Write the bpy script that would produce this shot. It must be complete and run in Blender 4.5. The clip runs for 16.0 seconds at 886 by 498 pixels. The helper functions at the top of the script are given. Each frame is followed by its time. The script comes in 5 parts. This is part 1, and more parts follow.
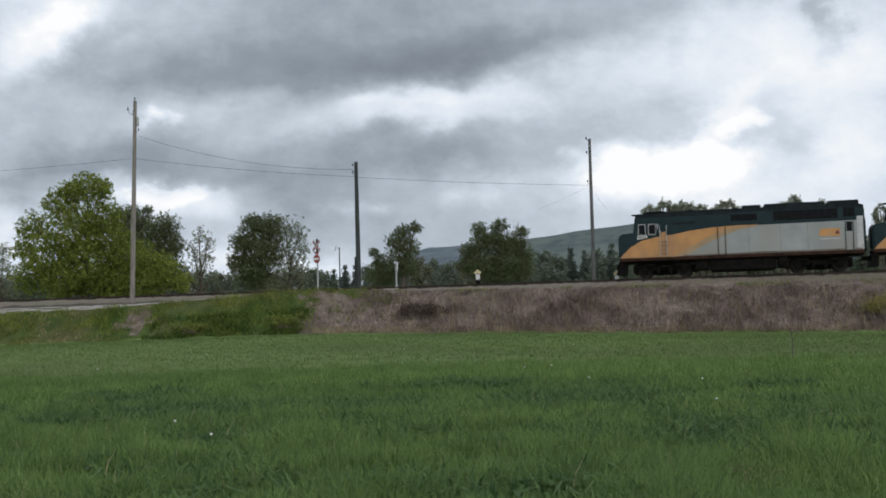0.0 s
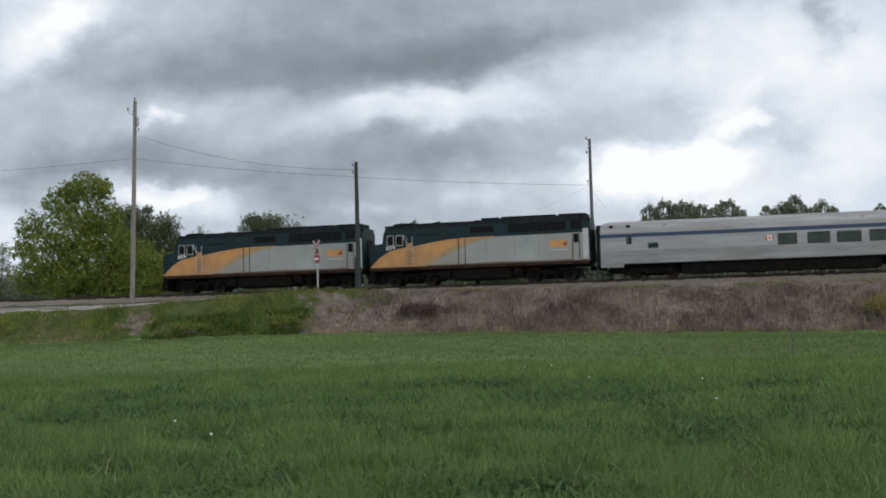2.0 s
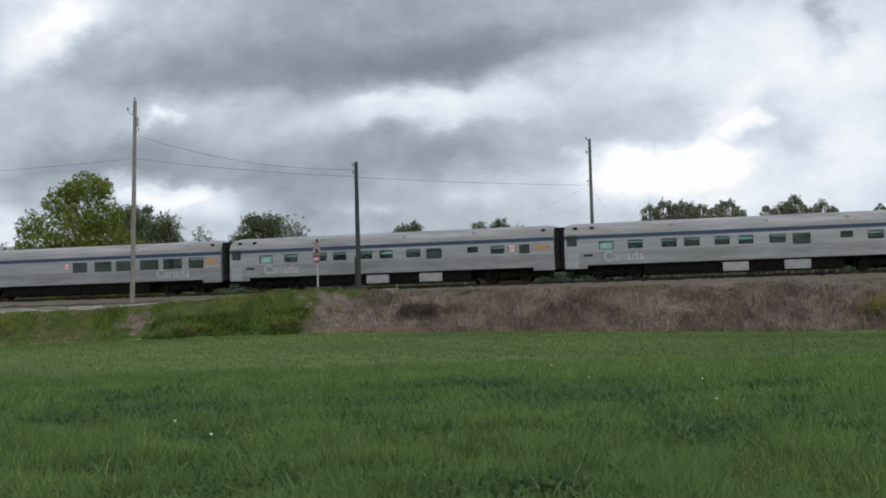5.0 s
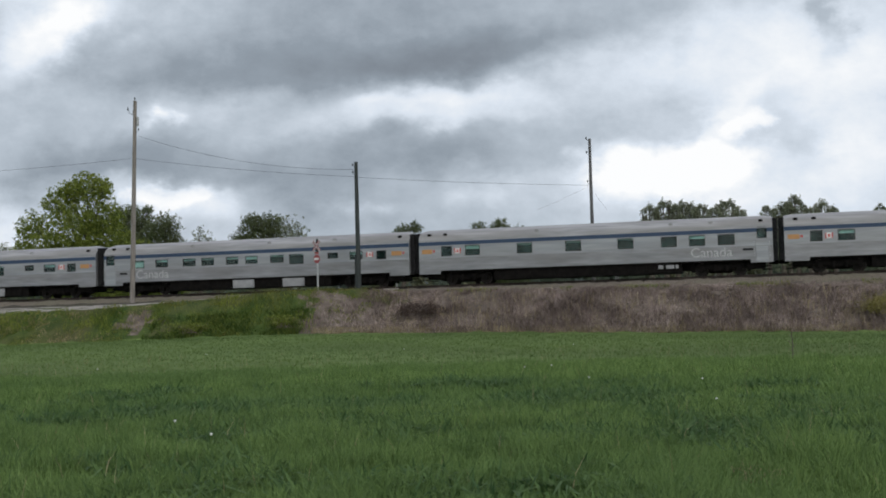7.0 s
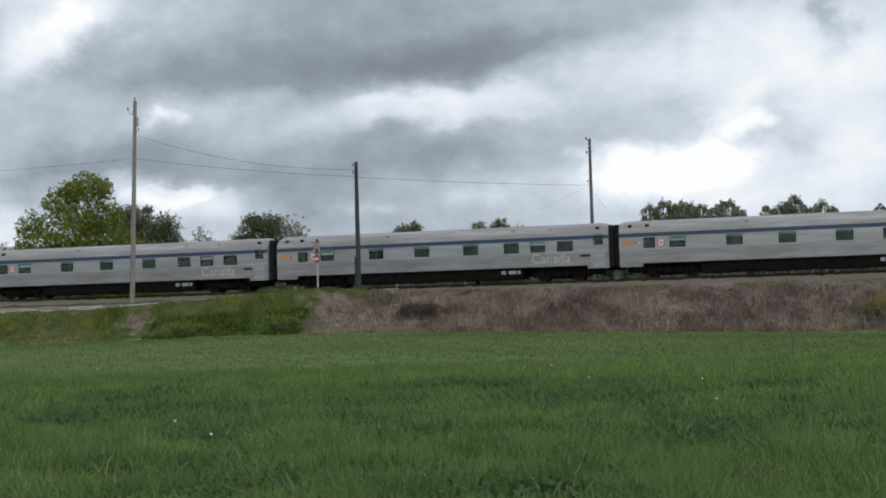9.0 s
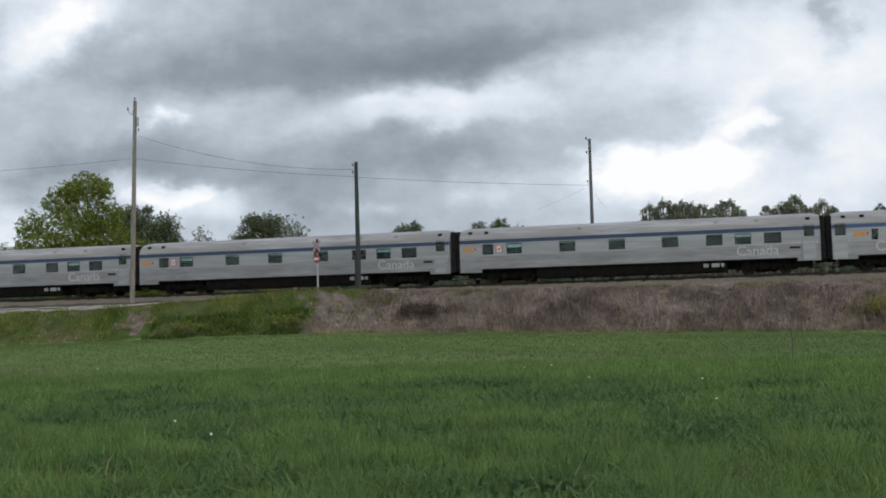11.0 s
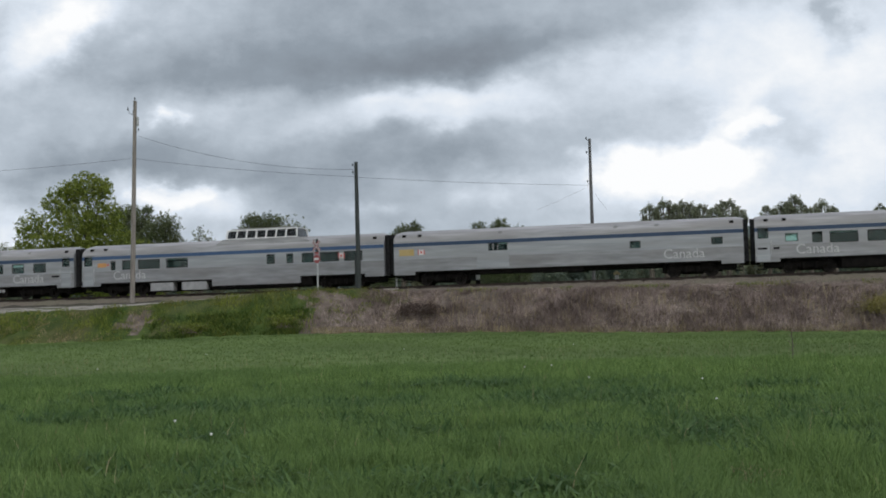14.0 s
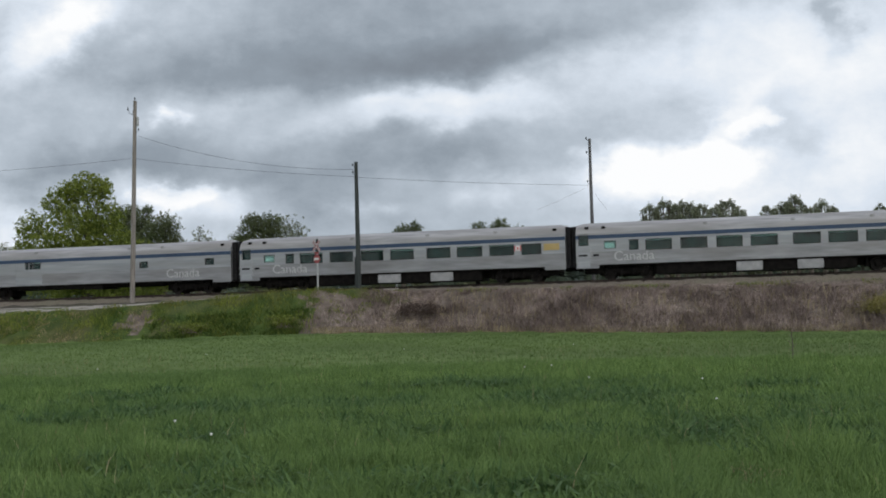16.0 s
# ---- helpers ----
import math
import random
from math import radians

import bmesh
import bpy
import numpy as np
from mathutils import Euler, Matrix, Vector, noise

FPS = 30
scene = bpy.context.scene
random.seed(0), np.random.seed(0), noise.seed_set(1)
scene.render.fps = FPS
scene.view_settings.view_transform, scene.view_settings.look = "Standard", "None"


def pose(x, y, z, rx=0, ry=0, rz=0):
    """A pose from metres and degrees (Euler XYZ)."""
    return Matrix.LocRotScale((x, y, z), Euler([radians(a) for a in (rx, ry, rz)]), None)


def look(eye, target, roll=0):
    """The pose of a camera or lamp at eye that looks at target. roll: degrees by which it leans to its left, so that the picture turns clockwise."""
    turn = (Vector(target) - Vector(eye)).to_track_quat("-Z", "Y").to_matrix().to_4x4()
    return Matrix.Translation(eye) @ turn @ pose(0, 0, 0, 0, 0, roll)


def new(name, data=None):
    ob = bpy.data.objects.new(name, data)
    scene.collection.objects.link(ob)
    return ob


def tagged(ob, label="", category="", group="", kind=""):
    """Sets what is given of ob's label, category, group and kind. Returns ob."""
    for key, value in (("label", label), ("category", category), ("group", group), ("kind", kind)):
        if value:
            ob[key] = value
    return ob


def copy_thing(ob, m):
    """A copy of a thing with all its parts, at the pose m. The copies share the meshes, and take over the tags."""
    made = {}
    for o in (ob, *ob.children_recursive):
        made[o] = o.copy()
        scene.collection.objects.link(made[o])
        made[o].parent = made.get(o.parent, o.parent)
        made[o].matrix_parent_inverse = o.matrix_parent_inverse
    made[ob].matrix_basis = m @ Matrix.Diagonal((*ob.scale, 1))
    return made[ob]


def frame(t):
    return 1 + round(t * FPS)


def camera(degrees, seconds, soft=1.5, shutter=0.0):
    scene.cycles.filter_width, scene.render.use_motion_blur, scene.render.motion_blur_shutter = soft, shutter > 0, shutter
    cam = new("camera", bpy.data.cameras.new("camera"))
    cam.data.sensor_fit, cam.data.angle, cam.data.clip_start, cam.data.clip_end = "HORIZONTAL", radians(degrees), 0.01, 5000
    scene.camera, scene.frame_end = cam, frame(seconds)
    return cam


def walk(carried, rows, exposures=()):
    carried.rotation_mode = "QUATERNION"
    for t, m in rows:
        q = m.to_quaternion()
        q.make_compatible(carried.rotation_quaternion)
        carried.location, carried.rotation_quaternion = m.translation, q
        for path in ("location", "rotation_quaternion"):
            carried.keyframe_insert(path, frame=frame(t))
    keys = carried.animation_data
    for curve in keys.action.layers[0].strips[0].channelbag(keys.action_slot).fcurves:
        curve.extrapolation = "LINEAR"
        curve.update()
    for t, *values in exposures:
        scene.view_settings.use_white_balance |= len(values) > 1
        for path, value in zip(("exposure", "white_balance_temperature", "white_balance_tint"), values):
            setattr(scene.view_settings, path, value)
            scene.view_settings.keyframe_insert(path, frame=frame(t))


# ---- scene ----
cam = camera(41.0, 16.0, soft=1.8, shutter=0.1)
VIEW = pose(21.086, -85.681, 1.5, 93.055, 0, 14.498) @ pose(0, 0, 0, 0, 0, -1.62)
walk(cam, [(0, VIEW), (16, VIEW)])

RAIL = 3.51          # height of the rail tops over the field
CLIP = 16.0

# ---- light: a bright overcast sky with a weak, very soft sun ----
world = bpy.data.worlds.new("overcast_sky")
scene.world = world
world.use_nodes = True
wn, wl = world.node_tree.nodes, world.node_tree.links
wn.clear()
w_out = wn.new("ShaderNodeOutputWorld")
w_sky = wn.new("ShaderNodeTexSky")
w_sky.sky_type, w_sky.sun_disc = "NISHITA", False
w_sky.sun_elevation, w_sky.sun_rotation = radians(40), radians(143)
w_b1 = wn.new("ShaderNodeBackground")
w_b1.inputs["Strength"].default_value = 0.05
w_b2 = wn.new("ShaderNodeBackground")
w_b2.inputs["Strength"].default_value = 0.85
w_tc = wn.new("ShaderNodeTexCoord")
w_nz = wn.new("ShaderNodeTexNoise")
w_nz.inputs["Scale"].default_value, w_nz.inputs["Detail"].default_value = 3.0, 5.0
w_rp = wn.new("ShaderNodeValToRGB")
w_rp.color_ramp.elements[0].position, w_rp.color_ramp.elements[0].color = 0.35, (0.42, 0.46, 0.52, 1)
w_rp.color_ramp.elements[1].position, w_rp.color_ramp.elements[1].color = 0.68, (1.0, 1.0, 1.0, 1)
w_add = wn.new("ShaderNodeAddShader")
wl.new(w_tc.outputs["Generated"], w_nz.inputs["Vector"])
wl.new(w_nz.outputs["Fac"], w_rp.inputs["Fac"])
wl.new(w_rp.outputs["Color"], w_b2.inputs["Color"])
wl.new(w_sky.outputs["Color"], w_b1.inputs["Color"])
wl.new(w_b1.outputs[0], w_add.inputs[0])
wl.new(w_b2.outputs[0], w_add.inputs[1])
wl.new(w_add.outputs[0], w_out.inputs["Surface"])

sun = new("sun", bpy.data.lights.new("sun", "SUN"))
sun.data.energy, sun.data.angle, sun.data.color = 0.85, radians(14), (1.0, 0.96, 0.9)
sun.matrix_basis = look((60, -80, 85), (0, 0, 0))


# ---- materials ----
def ramp_mat(name, c1, c2, scale=4.0, rough=0.8, metal=0.0, bump=0.2, bscale=40.0, vary="", wave=None, big=None, spec=0.5, stretch=None):
    """A surface with grain between two colours, relief, and a second, larger variation."""
    m = bpy.data.materials.new(name)
    m.use_nodes = True
    n, l = m.node_tree.nodes, m.node_tree.links
    b = n["Principled BSDF"]
    b.inputs["Roughness"].default_value, b.inputs["Metallic"].default_value = rough, metal
    b.inputs["Specular IOR Level"].default_value = spec
    tc = n.new("ShaderNodeTexCoord")
    vec = tc.outputs["Object"]
    if stretch:
        mp = n.new("ShaderNodeMapping")
        mp.inputs["Scale"].default_value = stretch
        l.new(vec, mp.inputs["Vector"])
        vec = mp.outputs["Vector"]
    nz = n.new("ShaderNodeTexNoise")
    nz.inputs["Scale"].default_value, nz.inputs["Detail"].default_value = scale, 6.0
    l.new(vec, nz.inputs["Vector"])
    rp = n.new("ShaderNodeValToRGB")
    rp.color_ramp.elements[0].position, rp.color_ramp.elements[0].color = 0.32, (*c1, 1)
    rp.color_ramp.elements[1].position, rp.color_ramp.elements[1].color = 0.68, (*c2, 1)
    fac = nz.outputs["Fac"]
    if vary:
        if vary == "island":
            src = n.new("ShaderNodeNewGeometry").outputs["Random Per Island"]
        else:
            src = n.new("ShaderNodeObjectInfo").outputs["Random"]
        mx = n.new("ShaderNodeMath")
        mx.operation = "MULTIPLY_ADD"
        l.new(src, mx.inputs[0])
        mx.inputs[1].default_value = 0.5
        sub = n.new("ShaderNodeMath")
        sub.operation = "SUBTRACT"
        l.new(fac, sub.inputs[0])
        sub.inputs[1].default_value = 0.25
        l.new(sub.outputs[0], mx.inputs[2])
        fac = mx.outputs[0]
    l.new(fac, rp.inputs["Fac"])
    col = rp.outputs["Color"]
    if big:
        bz = n.new("ShaderNodeTexNoise")
        bz.inputs["Scale"].default_value, bz.inputs["Detail"].default_value = big[0], 3.0
        l.new(vec, bz.inputs["Vector"])
        br = n.new("ShaderNodeValToRGB")
        br.color_ramp.elements[0].position, br.color_ramp.elements[1].position = 0.4, 0.62
        l.new(bz.outputs["Fac"], br.inputs["Fac"])
        mix = n.new("ShaderNodeMix")
        mix.data_type = "RGBA"
        l.new(br.outputs["Color"], mix.inputs["Factor"])
        l.new(col, mix.inputs["A"])
        mix.inputs["B"].default_value = (*big[1], 1)
        sc = n.new("ShaderNodeMath")
        sc.operation = "MULTIPLY"
        l.new(br.outputs["Color"], sc.inputs[0])
        sc.inputs[1].default_value = big[2]
        l.new(sc.outputs[0], mix.inputs["Factor"])
        col = mix.outputs["Result"]
    l.new(col, b.inputs["Base Color"])
    if bump or wave:
        bp = n.new("ShaderNodeBump")
        bp.inputs["Strength"].default_value = bump
        hz = n.new("ShaderNodeTexNoise")
        hz.inputs["Scale"].default_value, hz.inputs["Detail"].default_value = bscale, 4.0
        l.new(tc.outputs["Object"], hz.inputs["Vector"])
        h = hz.outputs["Fac"]
        if wave:
            wv = n.new("ShaderNodeTexWave")
            wv.bands_direction = "Z"
            wv.inputs["Scale"].default_value = wave
            l.new(tc.outputs["Object"], wv.inputs["Vector"])
            h = wv.outputs["Fac"]
        bp.inputs["Distance"].default_value = 0.02
        l.new(h, bp.inputs["Height"])
        l.new(bp.outputs["Normal"], b.inputs["Normal"])
    return m


STEEL = ramp_mat("fluted_stainless_steel", (0.215, 0.216, 0.222), (0.325, 0.327, 0.335), 1.2, 0.42, 0.55, 0.35, wave=4.0, stretch=(0.5, 1, 3), big=(0.35, (0.2, 0.19, 0.185), 0.6))
PLAIN_STEEL = ramp_mat("smooth_stainless_steel", (0.27, 0.281, 0.296), (0.375, 0.387, 0.402), 1.0, 0.4, 0.55, 0.05, stretch=(0.4, 1, 4), big=(0.3, (0.24, 0.235, 0.23), 0.5))
ROOF_STEEL = ramp_mat("weathered_roof_steel", (0.23, 0.232, 0.238), (0.4, 0.4, 0.405), 1.6, 0.6, 0.2, 0.12, wave=2.5, stretch=(0.25, 2, 2), big=(0.5, (0.2, 0.192, 0.18), 0.7))
BLUE = ramp_mat("blue_letterboard_paint", (0.015, 0.036, 0.08), (0.026, 0.055, 0.112), 2.0, 0.5, 0.0, 0.03)
# black deepened with the shade that lies under the train
UNDER = ramp_mat("shade_deepened_black", (0.003, 0.0028, 0.0026), (0.011, 0.0095, 0.0085), 3.0, 0.8, 0.0, 0.3, spec=0.08)
RUBBER = ramp_mat("black_rubber", (0.012, 0.012, 0.012), (0.034, 0.034, 0.036), 5.0, 0.85, spec=0.08)
WHEEL = ramp_mat("worn_wheel_steel", (0.014, 0.012, 0.011), (0.035, 0.03, 0.027), 6.0, 0.6, 0.3, spec=0.2)
BOX_GREY = ramp_mat("grey_equipment_paint", (0.22, 0.225, 0.23), (0.32, 0.32, 0.32), 2.5, 0.6, 0.0, 0.1)
WHITE = ramp_mat("white_paint", (0.52, 0.52, 0.51), (0.68, 0.68, 0.67), 3.0, 0.6, 0.0, 0.05)
LETTER = ramp_mat("faded_white_lettering", (0.36, 0.36, 0.36), (0.5, 0.5, 0.5), 3.0, 0.6, 0.0, 0.05)
BRIGHT_BLUE = ramp_mat("fresh_blue_paint", (0.03, 0.068, 0.15), (0.04, 0.088, 0.185), 2.0, 0.5, 0.0, 0.03)
RED = ramp_mat("red_paint", (0.42, 0.03, 0.025), (0.55, 0.05, 0.04), 3.0, 0.5, 0.0, 0.05)
YELLOW = ramp_mat("golden_yellow_paint", (0.41, 0.2, 0.066), (0.52, 0.265, 0.09), 1.2, 0.5, 0.0, 0.05, big=(0.5, (0.3, 0.175, 0.09), 0.7))
LOCO_GREY = ramp_mat("dusty_light_grey_paint", (0.235, 0.258, 0.255), (0.315, 0.335, 0.325), 0.9, 0.55, 0.0, 0.05, big=(0.45, (0.22, 0.19, 0.155), 0.65))
RUST = ramp_mat("rusty_grimed_sill", (0.014, 0.008, 0.006), (0.05, 0.022, 0.013), 1.5, 0.8, 0.0, 0.2, spec=0.15)
GRIME = ramp_mat("road_grime", (0.1, 0.085, 0.07), (0.17, 0.15, 0.125), 1.2, 0.8, 0.0, 0.05, spec=0.15)
FADED_YELLOW = ramp_mat("thinning_yellow_paint", (0.3, 0.205, 0.11), (0.37, 0.255, 0.14), 1.2, 0.55, 0.0, 0.05)
DARK_RED = ramp_mat("dark_red_paint", (0.11, 0.018, 0.018), (0.17, 0.035, 0.03), 3.0, 0.5, 0.0, 0.05)
FADED_EMBLEM = ramp_mat("faded_emblem_yellow", (0.37, 0.27, 0.1), (0.43, 0.32, 0.14), 1.5, 0.6, 0.0, 0.05)
TEAL = ramp_mat("dark_teal_paint", (0.004, 0.016, 0.021), (0.008, 0.024, 0.029), 1.5, 0.5, 0.0, 0.05, spec=0.25)
DARK_ROOF = ramp_mat("sooted_roof_paint", (0.01, 0.014, 0.016), (0.022, 0.027, 0.03), 2.0, 0.75, 0.0, 0.15, spec=0.08)
GRILLE = ramp_mat("black_grille", (0.006, 0.007, 0.008), (0.016, 0.017, 0.018), 8.0, 0.8, 0.0, 0.4, wave=12.0, spec=0.08)
BLIND = ramp_mat("pale_window_blind", (0.55, 0.64, 0.59), (0.68, 0.76, 0.71), 2.0, 0.8)
# near-black that puts the shade inside the cars into the colour
DARK_IN = ramp_mat("unlit_interior_black", (0.003, 0.006, 0.006), (0.05, 0.075, 0.07), 1.6, 0.9, spec=0.08)
BALLAST = ramp_mat("grey_brown_ballast", (0.075, 0.062, 0.048), (0.2, 0.168, 0.132), 9.0, 0.95, 0.0, 0.9, 14.0, big=(0.35, (0.12, 0.12, 0.07), 0.5))
TIE = ramp_mat("weathered_tie_wood", (0.03, 0.026, 0.022), (0.07, 0.06, 0.05), 4.0, 0.9, spec=0.08)
RAIL_STEEL = ramp_mat("rusty_rail_steel", (0.022, 0.015, 0.012), (0.05, 0.034, 0.026), 5.0, 0.65, 0.3)
ROAD = ramp_mat("pale_gravel_road", (0.22, 0.203, 0.175), (0.35, 0.325, 0.29), 6.0, 0.95, 0.0, 0.6, 25.0, big=(0.25, (0.22, 0.2, 0.17), 0.6))
POLE_WOOD = ramp_mat("silvered_pole_wood", (0.13, 0.115, 0.10), (0.27, 0.245, 0.22), 3.0, 0.9, 0.0, 0.4, stretch=(6, 6, 0.4))
POLE_GREY = ramp_mat("rain_dark_pole_wood", (0.06, 0.06, 0.062), (0.14, 0.138, 0.138), 3.0, 0.9, 0.0, 0.4, stretch=(6, 6, 0.4))
POLE_DARK = ramp_mat("creosoted_pole_wood", (0.02, 0.026, 0.026), (0.045, 0.052, 0.05), 3.0, 0.9, 0.0, 0.4, stretch=(6, 6, 0.4))
WIRE = ramp_mat("weathered_wire", (0.05, 0.05, 0.055), (0.08, 0.08, 0.085), 3.0, 0.7, 0.3)
CREAM = ramp_mat("faded_cream_paint", (0.5, 0.4, 0.2), (0.66, 0.56, 0.34), 4.0, 0.6, 0.0, 0.05)
RED_FADED = ramp_mat("faded_sign_red", (0.24, 0.04, 0.045), (0.33, 0.07, 0.07), 4.0, 0.6, 0.0, 0.05)
GALV = ramp_mat("galvanised_post", (0.34, 0.35, 0.35), (0.5, 0.5, 0.5), 4.0, 0.5, 0.3)
BARK = ramp_mat("grey_brown_bark", (0.05, 0.042, 0.034), (0.13, 0.11, 0.09), 3.0, 0.95, 0.0, 0.6, 12.0, stretch=(3, 3, 0.6))
FIELD = ramp_mat("field_turf", (0.08, 0.125, 0.038), (0.135, 0.19, 0.058), 0.9, 0.95, 0.0, 0.6, 8.0, big=(0.06, (0.05, 0.075, 0.02), 0.5), spec=0.1)
BRUSH_SOIL = ramp_mat("leaf_litter_soil", (0.085, 0.068, 0.057), (0.215, 0.178, 0.15), 2.0, 0.95, 0.0, 0.8, 10.0, big=(0.3, (0.08, 0.066, 0.054), 0.7), spec=0.1)
# darker soil for the strip between road and track
DARK_VERGE = ramp_mat("dark_verge_soil", (0.04, 0.036, 0.03), (0.1, 0.09, 0.075), 3.0, 0.95, 0.0, 0.8, 12.0, big=(0.3, (0.06, 0.06, 0.035), 0.6), spec=0.1)
BANK_TURF = ramp_mat("bank_turf", (0.03, 0.055, 0.014), (0.065, 0.095, 0.025), 1.2, 0.95, 0.0, 0.7, 9.0, big=(0.3, (0.10, 0.085, 0.045), 0.6), spec=0.1)


def leafy(m, share=0.35):
    """Lets part of the light through thin leaves and blades."""
    n, l = m.node_tree.nodes, m.node_tree.links
    b = n["Principled BSDF"]
    tr = n.new("ShaderNodeBsdfTranslucent")
    l.new(b.inputs["Base Color"].links[0].from_socket, tr.inputs["Color"])
    mix = n.new("ShaderNodeMixShader")
    mix.inputs[0].default_value = share
    l.new(b.outputs[0], mix.inputs[1])
    l.new(tr.outputs[0], mix.inputs[2])
    l.new(mix.outputs[0], n["Material Output"].inputs["Surface"])
    return m


GRASS = leafy(ramp_mat("field_grass", (0.085, 0.147, 0.039), (0.202, 0.302, 0.09), 1.6, 0.7, 0.0, 0, vary="island", big=(0.13, (0.085, 0.15, 0.05), 0.4), spec=0.25))
GRASS_FAR = leafy(ramp_mat("far_field_grass", (0.097, 0.15, 0.044), (0.132, 0.19, 0.058), 0.5, 0.75, 0.0, 0, vary="island", big=(0.05, (0.08, 0.13, 0.05), 0.5), spec=0.2))
BANK_GRASS = leafy(ramp_mat("bank_grass", (0.075, 0.12, 0.02), (0.235, 0.275, 0.05), 0.6, 0.75, 0.0, 0, vary="island", big=(0.4, (0.2, 0.17, 0.065), 0.5), spec=0.25))
BANK_WEED = leafy(ramp_mat("shade_dark_bank_weed", (0.045, 0.085, 0.018), (0.13, 0.185, 0.036), 0.8, 0.7, 0.0, 0, vary="island", spec=0.25))
CLOVER = leafy(ramp_mat("clover_leaf", (0.053, 0.108, 0.038), (0.112, 0.185, 0.062), 2.0, 0.7, 0.0, 0, vary="island", spec=0.25))
DRY = ramp_mat("dry_bramble_cane", (0.15, 0.116, 0.102), (0.48, 0.395, 0.35), 0.7, 0.9, 0.0, 0, vary="island", big=(0.28, (0.12, 0.088, 0.08), 0.7), spec=0.2)
STRAW = ramp_mat("straw_grass", (0.22, 0.18, 0.10), (0.38, 0.32, 0.19), 0.7, 0.9, 0.0, 0, vary="island", spec=0.2)
LEAF_BRIGHT = leafy(ramp_mat("spring_leaf", (0.1, 0.138, 0.022), (0.26, 0.305, 0.06), 0.35, 0.6, 0.0, 0, vary="island", spec=0.3), 0.4)
LEAF_DARK = leafy(ramp_mat("dark_leaf", (0.08, 0.105, 0.05), (0.155, 0.188, 0.09), 0.35, 0.75, 0.0, 0, vary="island", big=(0.25, (0.12, 0.118, 0.07), 0.35), spec=0.2), 0.4)
LEAF_GREY = leafy(ramp_mat("grey_green_leaf", (0.16, 0.178, 0.125), (0.28, 0.305, 0.205), 0.35, 0.75, 0.0, 0, vary="island", spec=0.2), 0.45)
LEAF_BROWN = ramp_mat("withered_leaf", (0.05, 0.036, 0.03), (0.13, 0.095, 0.08), 0.8, 0.9, 0.0, 0, vary="island", spec=0.2)
LEAF_OLIVE = leafy(ramp_mat("olive_leaf", (0.17, 0.155, 0.05), (0.31, 0.275, 0.1), 0.8, 0.8, 0.0, 0, vary="island", spec=0.2), 0.3)
# leaves of the far wood, paled so the colour carries the haze
LEAF_FAR = leafy(ramp_mat("haze_paled_leaf", (0.115, 0.145, 0.11), (0.165, 0.195, 0.14), 0.3, 0.85, 0.0, 0, vary="island", spec=0.1), 0.4)
LEAF_FAR_OLIVE = leafy(ramp_mat("haze_paled_olive_leaf", (0.125, 0.13, 0.085), (0.185, 0.19, 0.115), 0.3, 0.85, 0.0, 0, vary="island", spec=0.1), 0.4)
LEAF_FAR_DARK = leafy(ramp_mat("distant_conifer_needle", (0.075, 0.1, 0.085), (0.115, 0.14, 0.115), 0.3, 0.85, 0.0, 0, vary="island", spec=0.1), 0.4)
# bluish distance haze is mixed into both hill colours
HILL_GREEN = ramp_mat("hazed_wooded_hill", (0.075, 0.1, 0.104), (0.125, 0.152, 0.145), 0.045, 0.95, 0.0, 0.8, 0.1, big=(0.011, (0.15, 0.175, 0.155), 0.5), spec=0.0)
HILL_BLUE = ramp_mat("hazed_far_hill", (0.1, 0.125, 0.145), (0.15, 0.178, 0.19), 0.03, 0.95, 0.0, 0.8, 0.1, spec=0.0)


def glass_mat(name, tint, rough=0.05):
    m = bpy.data.materials.new(name)
    m.use_nodes = True
    n, l = m.node_tree.nodes, m.node_tree.links
    b = n["Principled BSDF"]
    b.inputs["Base Color"].default_value = (*tint, 1)
    b.inputs["Roughness"].default_value = rough
    b.inputs["Transmission Weight"].default_value = 1.0
    b.inputs["IOR"].default_value = 1.33
    b.inputs["Specular IOR Level"].default_value = 0.5
    return m


GLASS = glass_mat("green_tinted_glass", (0.46, 0.66, 0.66))
DOME_GLASS = glass_mat("smoked_dome_glass", (0.16, 0.18, 0.185))


# ---- mesh helpers ----
def part(name, bm, material, parent=None, label=""):
    """Links a bmesh as one mesh object under a thing or a part."""
    me = bpy.data.meshes.new(name)
    bm.to_mesh(me)
    bm.free()
    me.materials.append(material)
    ob = new(name, me)
    if parent:
        ob.parent = parent
    return tagged(ob, label)


def box(bm, x0, x1, y0, y1, z0, z1, bevel=0.0):
    vs = [bm.verts.new((x, y, z)) for z in (z0, z1) for y in (y0, y1) for x in (x0, x1)]
    fs = [bm.faces.new([vs[i] for i in f]) for f in ((0, 2, 3, 1), (4, 5, 7, 6), (0, 1, 5, 4), (2, 6, 7, 3), (0, 4, 6, 2), (1, 3, 7, 5))]
    if bevel:
        bmesh.ops.bevel(bm, geom=list({e for f in fs for e in f.edges}), offset=bevel, segments=2, affect="EDGES")
    return bm


def boxed(x0, x1, y0, y1, z0, z1, bevel=0.0):
    return box(bmesh.new(), x0, x1, y0, y1, z0, z1, bevel)


